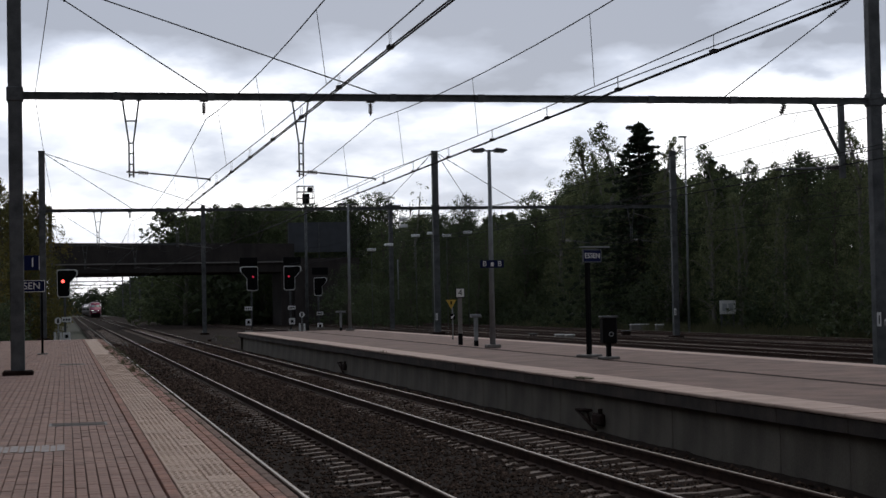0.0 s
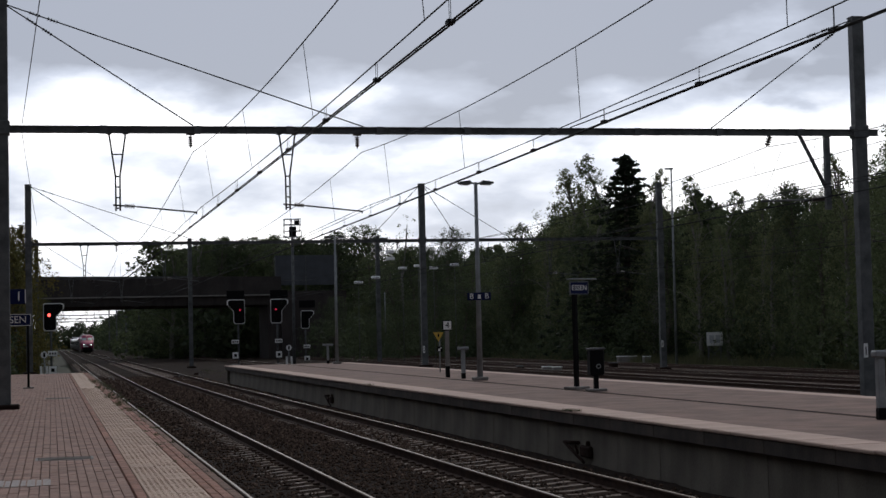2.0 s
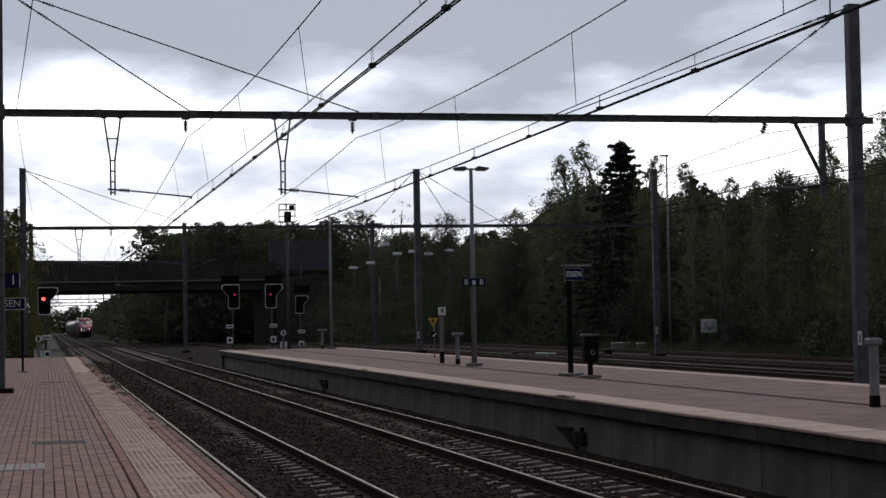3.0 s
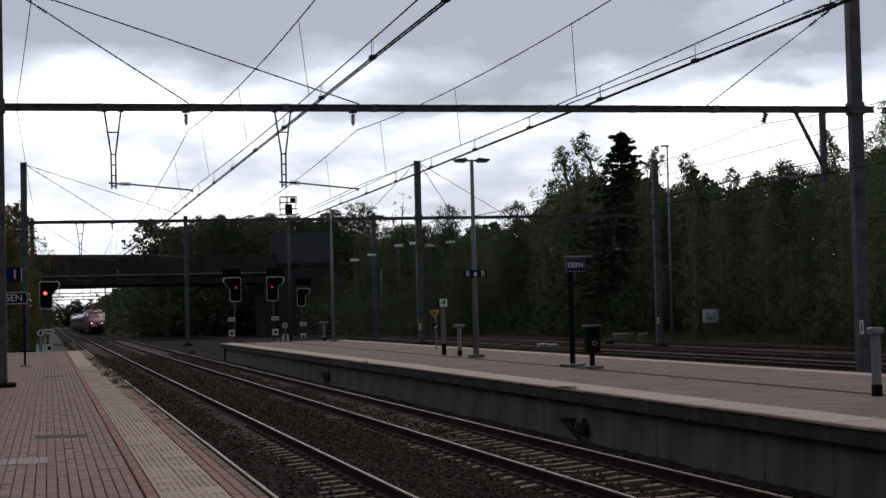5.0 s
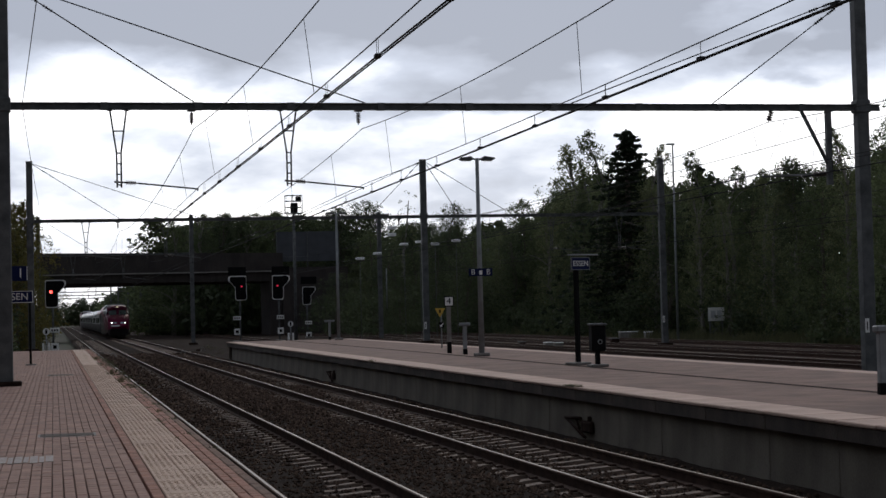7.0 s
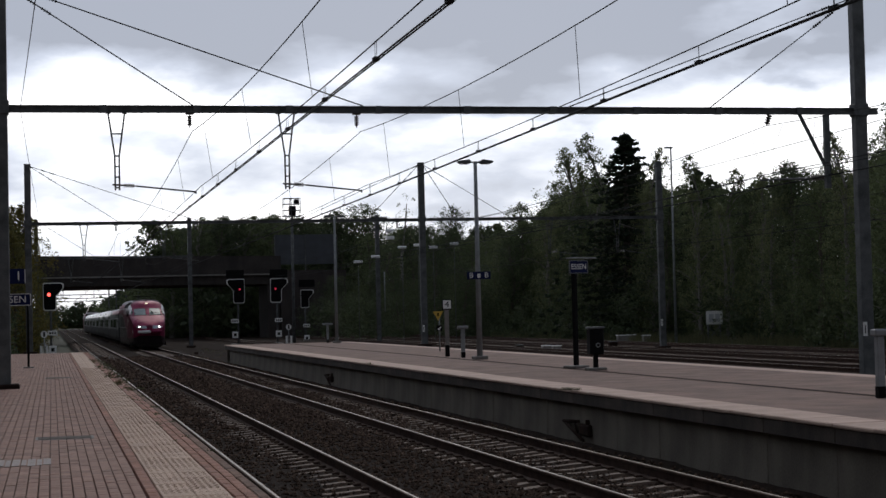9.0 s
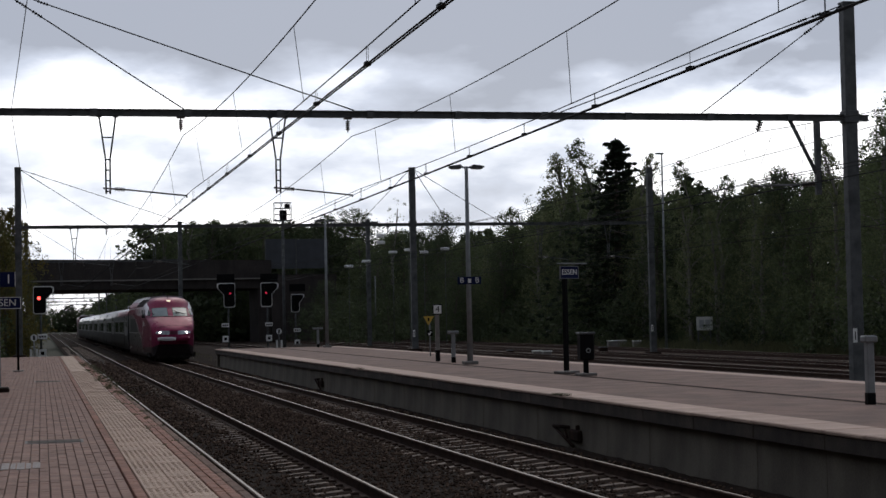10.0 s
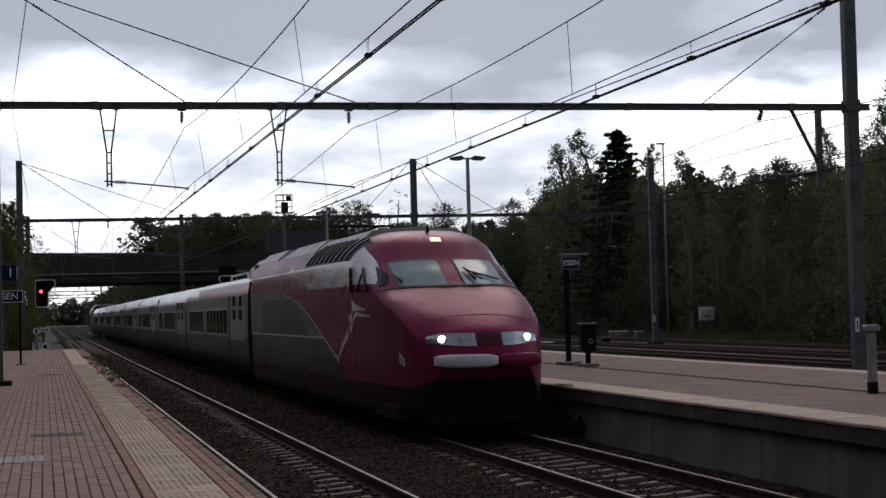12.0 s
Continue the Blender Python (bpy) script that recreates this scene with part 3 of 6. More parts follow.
def catenary(knots, mains_x, za=6.74, zc=5.1, thin=1.0):
    """Main and auxiliary messenger, twin contact wire and droppers; knots: (x, y) at each support."""
    t = thing("overhead_line", (0, 0, 0), "black overhead contact wires with droppers", "overhead line", "overhead lines")
    mains, aux, con = bmesh.new(), bmesh.new(), bmesh.new()
    for k, ((xa, ya), (xb, yb)) in enumerate(zip(knots, knots[1:])):
        n = 16
        span = yb - ya
        sag = 0.54 * span / 50 + 0.04
        ma, mb = (mains_x[min(i, len(mains_x) - 1)] for i in (k, k + 1))

        def Q(u, z):
            return (ma * (1 - u) + mb * u, ya + span * u, z)

        def P(u, z):
            return (xa * (1 - u) + xb * u, ya + span * u, z)

        def zm(u):
            return za - sag * 4 * u * (1 - u)

        def zx(u):
            return zc + 0.19 + 0.10 * (2 * u - 1) ** 2

        for i in range(n):
            u, v = i / n, (i + 1) / n
            tube(mains, Q(u, zm(u)), Q(v, zm(v)), 0.010 * thin, sides=5, caps=False)
            tube(aux, P(u, zx(u)), P(v, zx(v)), 0.009 * thin, sides=5, caps=False)
            for s in (-0.02, 0.02):
                a, b = Vector(P(u, zc)), Vector(P(v, zc))
                a.x += s
                b.x += s
                tube(con, a, b, 0.0115 * thin, sides=5, caps=False)
        if ya < 100:
            n = round(span / 7.8)
            for i in range(n):
                u = (i + 0.6) / n
                part("dropper", tb(Q(u, zm(u)), P(u, zx(u)), 0.006 * thin, sides=4), M["wire"], t)
            n = round(span / 3.8)
            for i in range(n):
                u = (i + 0.9) / n
                c = P(u, zc)
                bm = tb((c[0] - 0.02, c[1] - 0.05, zx(u)), (c[0] - 0.02, c[1] - 0.05, zc), 0.004 * thin, sides=4)
                tube(bm, (c[0] + 0.02, c[1] + 0.05, zx(u)), (c[0] + 0.02, c[1] + 0.05, zc), 0.004 * thin, sides=4)
                box(bm, c[0] - 0.035, c[0] + 0.035, c[1] - 0.07, c[1] + 0.07, zc - 0.01, zc + 0.035)
                part("clip", bm, M["wire"], t)
    part("messenger", mains, M["wire"], t)
    part("auxiliary_messenger", aux, M["wire"], t)
    part("contact_wire", con, M["wire"], t)


def plain_wire(pts, r, label):
    t = thing("feeder_wire", (0, 0, 0), label, "overhead line", "feeder wires")
    for a, b in zip(pts, pts[1:]):
        bm = bmesh.new()
        n = 8
        sag = 0.0004 * (b[1] - a[1]) ** 1.6
        arc = [Vector(a).lerp(Vector(b), i / n) - Vector((0, 0, sag * 4 * (i / n) * (1 - i / n))) for i in range(n + 1)]
        for p, q in zip(arc, arc[1:]):
            tube(bm, p, q, r, sides=5, caps=False)
        bmesh.ops.remove_doubles(bm, verts=bm.verts, dist=0.004)
        part("wire", bm, M["wire"], t)


def overhead_lines():
    far = [142.66, 192.0, 236.0, 286.0, 336.0, 386.0, 436.0]
    for xs, xf, main in (((3.6, 3.80, 3.65, 3.45), 3.4, (3.6, 3.72, 3.45, 3.5)), ((7.5, 7.79, 7.82, 7.60), 7.3, (7.5, 7.80, 7.68, 7.62))):
        near = list(zip(xs, (-37.34, 12.66, 42.66, 92.66)))
        catenary(near + [(xf + (0.15 if k % 2 else -0.1), y) for k, y in enumerate(far)], main)
    catenary([(18.9, -37.34), (18.5, 12.66), (18.5, 42.66), (18.6, 92.66), (18.3, 142.66)], (18.7, 18.7, 18.66, 18.68), za=6.90, zc=5.24)
    catenary([(29.1, 30.0), (28.9, 92.66), (29.0, 142.66), (28.9, 190.0)], (29.0,))
    # stitch wires and a second contact pair at the third track's support
    t = thing("stitch_wires", (0, 0, 0), "thin crossed wires over the third track", "overhead line")
    part("wire", tb((18.66, 43.7, 6.83), (18.5, 42.66, 5.46), 0.006, sides=4), M["wire"], t)
    part("wire", tb((18.66, 41.6, 6.83), (18.5, 42.66, 5.46), 0.006, sides=4), M["wire"], t)
    plain_wire([(18.5, 12.66, 5.78), (18.55, 42.66, 5.58), (18.6, 92.66, 5.55)], 0.012, "dark wire running above the third track")
    plain_wire([(23.4, -30.0, 7.42), (23.4, 42.66, 7.42), (23.4, 92.66, 7.40), (23.4, 142.66, 7.4)], 0.012, "dark feeder wire beside the gantries")
    plain_wire([(0.35, 12.66, 7.5), (-0.66, 42.66, 7.31), (-0.5, 92.66, 7.31), (-0.5, 142.66, 7.3)], 0.008, "thin dark earth wire along the gantries")


# ---------------------------------------------------------------- bridge
def bridge():
    t = thing("road_bridge", (0, 195, 0), "dark concrete road bridge over the tracks", "bridge")
    bm = bmesh.new()
    v = [bm.verts.new(p) for p in ((-30, 0, 6.3), (25.5, 0, 5.9), (25.5, 0, 7.4), (-30, 0, 8.0), (-30, 9, 6.3), (25.5, 9, 5.9), (25.5, 9, 7.4), (-30, 9, 8.0))]
    for q in ((0, 1, 2, 3), (5, 4, 7, 6), (4, 0, 3, 7), (1, 5, 6, 2), (3, 2, 6, 7), (4, 5, 1, 0)):
        bm.faces.new([v[i] for i in q])
    part("deck", bm, M["bridge"], t)
    bm = bmesh.new()
    v = [bm.verts.new(p) for p in ((-30, -0.35, 7.3), (25.5, -0.35, 7.0), (25.5, -0.35, 9.08), (-30, -0.35, 9.85), (-30, 0.1, 7.3), (25.5, 0.1, 7.0), (25.5, 0.1, 9.08), (-30, 0.1, 9.85))]
    for q in ((0, 1, 2, 3), (5, 4, 7, 6), (4, 0, 3, 7), (1, 5, 6, 2), (3, 2, 6, 7), (4, 5, 1, 0)):
        bm.faces.new([v[i] for i in q])
    part("parapet", bm, M["bridge"], t, "dark solid parapet")
    part("ledge", bx(-30, 25.5, -0.5, -0.36, 6.95, 7.1), M["plinth"], t)
    for i in range(6):
        part("girder", bx(-30, 25.4, 0.4 + i * 1.5, 0.9 + i * 1.5, 5.82, 6.3), M["brown"], t)
    part("abutment", bx(25.5, 33, -0.2, 9.2, -0.6, 7.4), M["brickwall"], t, "dark masonry abutment")
    part("abutment", bx(-30, -6, -0.2, 9.2, -0.6, 6.2), M["brickwall"], t, "dark masonry abutment")
    part("pier", bx(24.0, 25.4, 0.3, 8.8, -0.6, 5.95), M["brickwall"], t)
    # screen at the ramp
    s = thing("ramp_screen", (24.9, 195.4, 7.4), "grey-blue panel screen beside the bridge ramp", "screen")
    part("panel", bx(0, 7.2, 0, 0.1, 0.7, 4.1), M["slate"], s)
    for x in (0.0, 3.5, 7.1):
        part("post", bx(x, x + 0.1, -0.1, 0.0, 0, 4.1), M["steel"], s)


ground()
ballast()
tracks()
bridge()
gantries()
overhead_lines()


# ---------------------------------------------------------------- train
def smooth_table(rows):
    ys = np.array([r[0] for r in rows], float)
    cols = np.array([r[1:] for r in rows], float)

    def f(y):
        # monotone cubic through the rows
        y = min(max(y, ys[0]), ys[-1])
        i = int(min(max(np.searchsorted(ys, y) - 1, 0), len(ys) - 2))
        h = ys[i + 1] - ys[i]
        u = (y - ys[i]) / h
        d = (cols[i + 1] - cols[i]) / h

        def slope(j):
            if j <= 0 or j >= len(ys) - 1:
                return (cols[min(j + 1, len(ys) - 1)] - cols[max(j - 1, 0)]) / (ys[min(j + 1, len(ys) - 1)] - ys[max(j - 1, 0)])
            a = (cols[j] - cols[j - 1]) / (ys[j] - ys[j - 1])
            b = (cols[j + 1] - cols[j]) / (ys[j + 1] - ys[j])
            return np.where(a * b > 0, 2 * a * b / np.where(a + b == 0, 1, a + b), 0)

        m0, m1 = slope(i) * h, slope(i + 1) * h
        return (2 * u ** 3 - 3 * u ** 2 + 1) * cols[i] + (u ** 3 - 2 * u ** 2 + u) * m0 + (-2 * u ** 3 + 3 * u ** 2) * cols[i + 1] + (u ** 3 - u ** 2) * m1

    return f


# y from the nose: half-width, roof height, shoulder height, bottom, squareness of the shoulder
NOSE = smooth_table([
    (0.00, 0.78, 1.36, 1.22, 1.10, 3.0),
    (0.05, 0.88, 1.44, 1.24, 0.92, 3.0),
    (0.12, 0.95, 1.55, 1.28, 0.66, 3.0),
    (0.25, 1.03, 1.74, 1.38, 0.36, 3.0),
    (0.50, 1.13, 1.87, 1.52, 0.30, 2.8),
    (0.80, 1.18, 2.00, 1.73, 0.28, 4.0),
    (1.30, 1.23, 2.19, 1.95, 0.27, 4.6),
    (1.80, 1.28, 2.37, 2.15, 0.26, 4.8),
    (2.18, 1.31, 2.50, 2.29, 0.26, 4.8),
    (2.70, 1.34, 2.75, 2.40, 0.26, 4.4),
    (3.26, 1.37, 3.01, 2.49, 0.25, 4.0),
    (3.70, 1.385, 3.27, 2.52, 0.25, 3.3),
    (4.10, 1.39, 3.47, 2.56, 0.25, 3.1),
    (5.00, 1.40, 3.62, 2.64, 0.25, 3.0),
    (6.50, 1.40, 3.66, 2.68, 0.25, 3.0),
    (9.00, 1.40, 3.67, 2.72, 0.25, 3.0),
    (21.2, 1.40, 3.68, 2.74, 0.25, 3.0),
])


# how far the front is swept back in plan
SWEEP = smooth_table([(0.0, 0.62), (0.8, 0.36), (1.5, 0.34), (2.2, 0.46), (3.3, 0.46), (4.1, 0.36), (5.2, 0.0), (21.2, 0.0)])


def nose_point(y, a, off=0.0):
    """a from -1 (bottom of one side) over 0 (crest) to 1 (bottom of the other)."""
    w, zt, zs, zb, n = NOSE(y)
    s, k = (-1 if a < 0 else 1), abs(a)
    if k < 0.6:
        p = k / 0.6 * math.pi / 2
        x, z = w * math.sin(p) ** (2 / n), zs + (zt - zs) * math.cos(p) ** (2 / n)
    else:
        u = (k - 0.6) / 0.4
        x, z = w * (1 - 0.05 * u * u), zs + (zb - zs) * u
    # the front is swept back in plan
    return Vector((s * x, y + SWEEP(y)[0] * x * x, z))


def nose_normal(y, a):
    e = 1e-3
    du = nose_point(y, min(a + e, 1)) - nose_point(y, max(a - e, -1))
    dv = nose_point(y + 0.01, a) - nose_point(max(y - 0.01, 0), a)
    n = du.cross(dv)
    c = Vector((0, y + 1.5, 1.6))
    n.normalize()
    return n if n.dot(nose_point(y, a) - c) > 0 else -n


def side_a(y, z, side=-1):
    """The place on the section where the side has the height z."""
    lo, hi = 0.0, 1.0
    for _ in range(40):
        m = (lo + hi) / 2
        if nose_point(y, m).z > z:
            lo = m
        else:
            hi = m
    return side * lo


def across(y, x):
    """The place on the crown of the section that lies x metres from the middle."""
    w, zt, zs, zb, n = NOSE(y)
    k = min(abs(x) / w, 1.0) ** (n / 2)
    return math.copysign(0.6 * math.asin(k) / (math.pi / 2), x)


def patch(corner_fn, nu, nv, off, skin=0.012):
    """A thin curved panel lying on the nose: corner_fn(u, v) gives (y, a)."""
    bm = bmesh.new()
    top, low = [], []
    for j in range(nv + 1):
        for i in range(nu + 1):
            y, a = corner_fn(i / nu, j / nv)
            p, n = nose_point(y, a), nose_normal(y, a)
            top.append(bm.verts.new(p + n * off))
            low.append(bm.verts.new(p - n * skin))
    w = nu + 1
    for j in range(nv):
        for i in range(nu):
            q = [top[j * w + i], top[j * w + i + 1], top[(j + 1) * w + i + 1], top[(j + 1) * w + i]]
            bm.faces.new(q).smooth = True
    ring = [j for j in range(w)] + [j * w + nu for j in range(1, nv + 1)] + [nv * w + i for i in range(nu - 1, -1, -1)] + [j * w for j in range(nv - 1, 0, -1)]
    for i in range(len(ring)):
        a, b = ring[i], ring[(i + 1) % len(ring)]
        bm.faces.new([bm.verts.new(v.co) for v in (top[a], low[a], low[b], top[b])])
    bmesh.ops.recalc_face_normals(bm, faces=bm.faces)
    return bm


def paint(name, color, rough=0.3, metal=0.35, dirt=0.25):
    m = mat(name, color, rough, metal, color2=tuple(c * 0.78 for c in color), scale=1.2, fine=14, stain=dirt, spec=0.5, ior=1.15)
    return m


T = {
    "wine": paint("wine_paint", (0.20, 0.024, 0.066), 0.32),
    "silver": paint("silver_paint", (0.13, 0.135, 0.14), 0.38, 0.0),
    "pale": paint("pale_paint", (0.72, 0.70, 0.71), 0.35, 0.0, 0.2),
    "grey": paint("grey_paint", (0.045, 0.045, 0.048), 0.45, 0.1),
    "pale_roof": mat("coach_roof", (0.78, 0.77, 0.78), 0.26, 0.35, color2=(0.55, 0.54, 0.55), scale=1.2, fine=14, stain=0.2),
    "wine_dark": mat("wine_shadow", (0.03, 0.006, 0.01), 0.6, color2=(0.02, 0.004, 0.008)),
    "frame": paint("frame_paint", (0.26, 0.26, 0.255), 0.4, 0.0, 0.2),
    "panel": paint("panel_paint", (0.04, 0.043, 0.043), 0.4),
    "slat": paint("slat_paint", (0.16, 0.15, 0.16), 0.5),
    "bumper": paint("bumper_paint", (0.68, 0.68, 0.69), 0.4, 0.0, 0.1),
    "roof": paint("roof_paint", (0.52, 0.50, 0.52), 0.42, 0.0, 0.3),
    "under": mat("underframe", (0.032, 0.028, 0.026), 0.9, color2=(0.008, 0.007, 0.007), scale=3, fine=30, bump=0.3, ior=1.1),
    # the pane's grey-teal base colour stands in for reflected sky
    "glass": mat("sky_toned_glass", (0.20, 0.25, 0.25), 0.12, color2=(0.15, 0.19, 0.195), scale=2, fine=6, ior=1.32),
    "glass_dark": mat("train_glass", (0.014, 0.015, 0.017), 0.1, color2=(0.01, 0.011, 0.012), ior=1.12),
    "lamp": mat("headlamp", (0.9, 0.9, 0.9), 0.2, emit=((1.0, 0.97, 0.92), 5.0)),
    "lampshell": mat("lamp_shell", (0.42, 0.43, 0.46), 0.15, 0.7, color2=(0.3, 0.31, 0.34), coat=0.6),
    "rubber": mat("rubber", (0.015, 0.015, 0.016), 0.7, color2=(0.01, 0.01, 0.01)),
}


def livery():
    """The painted scheme of a power car: wine nose and waist, silver sweep, pale crown, with shade put into the low
    bands; y from the nose, z from the rail.
    """
    m = bpy.data.materials.new("livery")
    m.use_nodes = True
    nt = m.node_tree
    n, l = nt.nodes.new, nt.links.new
    b = nt.nodes["Principled BSDF"]
    b.inputs["Roughness"].default_value, b.inputs["Coat Weight"].default_value, b.inputs["IOR"].default_value = 0.3, 0.0, 1.08
    b.inputs["Metallic"].default_value = 0.21
    tc, sp = n("ShaderNodeTexCoord"), n("ShaderNodeSeparateXYZ")
    l(tc.outputs["Object"], sp.inputs[0])
    y, z = sp.outputs[1], sp.outputs[2]

    def op(kind, a, c=None):
        k = n("ShaderNodeMath")
        k.operation = kind
        for i, v in enumerate((a, c)):
            if v is None:
                continue
            if isinstance(v, (int, float)):
                k.inputs[i].default_value = v
            else:
                l(v, k.inputs[i])
        return k.outputs[0]

    def less(a, c):
        return op("LESS_THAN", a, c)

    def both(*fs):
        r = fs[0]
        for f in fs[1:]:
            r = op("MULTIPLY", r, f)
        return r

    def rgb(c):
        k = n("ShaderNodeRGB")
        k.outputs[0].default_value = (*c, 1)
        return k.outputs[0]

    def over(base, c, f):
        k = n("ShaderNodeMixRGB")
        l(f, k.inputs[0])
        l(base, k.inputs[1])
        l(rgb(c), k.inputs[2])
        return k.outputs[0]

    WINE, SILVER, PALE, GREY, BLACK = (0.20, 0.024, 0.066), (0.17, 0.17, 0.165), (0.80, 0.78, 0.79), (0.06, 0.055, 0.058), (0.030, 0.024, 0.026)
    smear = n("ShaderNodeTexNoise")
    smear.inputs["Scale"].default_value, smear.inputs["Detail"].default_value = 2.2, 5
    l(tc.outputs["Object"], smear.inputs["Vector"])
    col = rgb(SILVER)
    col = over(col, GREY, less(z, 1.56))
    col = over(col, PALE, both(less(1.565, z), less(z, 1.60)))
    # sweep of wine from the waist down to a point behind the cab
    u = op("MINIMUM", op("MAXIMUM", op("DIVIDE", op("SUBTRACT", z, 1.16), 1.53), 0.0), 1.0)
    edge = op("ADD", op("ADD", 6.75, op("MULTIPLY", 6.2, u)), op("MULTIPLY", 4.0, op("POWER", u, 8.0)))
    col = over(col, PALE, both(less(y, op("ADD", edge, 0.16)), less(1.12, z)))
    col = over(col, WINE, less(y, edge))
    col = over(col, WINE, less(2.69, z))
    # pale block behind the cab, brushed out towards the rear as a painted smear of reflected sky
    rise = op("MAXIMUM", op("SUBTRACT", z, 2.49), 0.0)
    corner = op("ADD", 3.18, op("ADD", op("MULTIPLY", 0.736, rise), op("MULTIPLY", 1.48, op("MULTIPLY", rise, rise))))
    streak, stretch = n("ShaderNodeTexNoise"), n("ShaderNodeMapping")
    stretch.inputs["Scale"].default_value = (1.0, 0.35, 3.0)
    streak.inputs["Scale"].default_value, streak.inputs["Detail"].default_value = 3.0, 6
    l(tc.outputs["Object"], stretch.inputs[0])
    l(stretch.outputs[0], streak.inputs["Vector"])
    brush = n("ShaderNodeMapRange")
    l(op("ADD", op("MULTIPLY", op("SUBTRACT", y, 10.2), 0.22), op("MULTIPLY", op("SUBTRACT", streak.outputs[0], 0.5), 2.6)), brush.inputs[0])
    for i, v in enumerate((-0.55, 0.62, 0.92, 0.0)):
        brush.inputs[1 + i].default_value = v
    low = op("ADD", 2.52, op("MULTIPLY", 0.16, smear.outputs[0]))
    col = over(col, PALE, both(less(low, z), less(z, 3.04), less(corner, y), brush.outputs[0]))
    col = over(col, PALE, both(less(3.04, z), less(z, 3.09), less(corner, y)))
    col = over(col, PALE, both(less(3.09, z), less(corner, y), less(y, op("ADD", 6.0, op("MULTIPLY", -2.0, op("SUBTRACT", z, 3.12))))))
    col = over(col, PALE, both(less(3.52, z), less(op("ADD", corner, op("MULTIPLY", 0.5, smear.outputs[0])), y)))
    # lower side darker in two steps: skirt grime plus shading put into the colour
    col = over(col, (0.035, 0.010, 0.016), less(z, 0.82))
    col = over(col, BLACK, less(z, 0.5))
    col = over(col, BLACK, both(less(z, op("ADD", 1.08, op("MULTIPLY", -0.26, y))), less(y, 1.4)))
    # grime, two scales
    g1, g2 = n("ShaderNodeTexNoise"), n("ShaderNodeTexNoise")
    mp = n("ShaderNodeMapping")
    mp.inputs["Scale"].default_value = (1, 0.4, 1.4)
    l(tc.outputs["Object"], mp.inputs[0])
    for g, s in ((g1, 1.6), (g2, 11.0)):
        g.inputs["Scale"].default_value, g.inputs["Detail"].default_value = s, 6
        l(mp.outputs[0], g.inputs["Vector"])
    d = op("ADD", op("MULTIPLY", g1.outputs[0], 0.6), op("MULTIPLY", g2.outputs[0], 0.4))
    rg = n("ShaderNodeMapRange")
    rg.inputs[1].default_value, rg.inputs[2].default_value, rg.inputs[3].default_value, rg.inputs[4].default_value = 0.42, 0.68, 1.0, 0.6
    l(d, rg.inputs[0])
    mul = n("ShaderNodeVectorMath")
    mul.operation = "SCALE"
    l(col, mul.inputs[0])
    l(rg.outputs[0], mul.inputs["Scale"])
    l(mul.outputs[0], b.inputs["Base Color"])
    r2 = n("ShaderNodeMapRange")
    r2.inputs[3].default_value, r2.inputs[4].default_value = 0.2, 0.4
    l(g1.outputs[0], r2.inputs[0])
    l(r2.outputs[0], b.inputs["Roughness"])
    return m


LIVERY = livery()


def bogie(parent, y):
    """A dark bogie with two wheelsets."""
    bm = bmesh.new()
    for s in (-1, 1):
        box(bm, s * 1.0 - 0.08, s * 1.0 + 0.08, -1.9, 1.9, 0.42, 0.66, 0.03)
        for k in (-1.5, 1.5):
            box(bm, s * 1.08 - 0.1, s * 1.08 + 0.1, k - 0.17, k + 0.17, 0.30, 0.62, 0.03)
    box(bm, -1.0, 1.0, -0.35, 0.35, 0.45, 0.7)
    b = part("bogie", bm, T["under"], parent, "dark grimy bogie", pose(0, y, 0))
    for k in (-1.5, 1.5):
        bm = bmesh.new()
        for s in (-1, 1):
            tube(bm, (s * 0.69, k, 0.46), (s * 0.82, k, 0.46), 0.46, sides=24)
        tube(bm, (-0.7, k, 0.46), (0.7, k, 0.46), 0.09, sides=10)
        part("wheelset", bm, M["rail"], b)


def bar(fn, n, z0, z1, depth):
    """A curved bumper bar: fn(u) gives (x, y) of its face."""
    bm = bmesh.new()
    rows = []
    for i in range(n + 1):
        u = i / n
        x, y = fn(u)
        k = 0.35 * (abs(2 * u - 1)) ** 6
        h = (z1 - z0) * (1 - k) / 2
        zc = (z0 + z1) / 2
        rows.append([bm.verts.new(p) for p in ((x, y + depth, zc - h), (x, y + 0.02, zc - h), (x, y - 0.015, zc - h * 0.7), (x, y - 0.015, zc + h * 0.7), (x, y + 0.02, zc + h), (x, y + depth, zc + h))])
    for a, b in zip(rows, rows[1:]):
        for i in range(5):
            bm.faces.new((a[i], a[i + 1], b[i + 1], b[i])).smooth = True
        bm.faces.new((a[5], a[0], b[0], b[5]))
    bm.faces.new(rows[0])
    bm.faces.new(rows[-1][::-1])
    bmesh.ops.recalc_face_normals(bm, faces=bm.faces)
    return bm


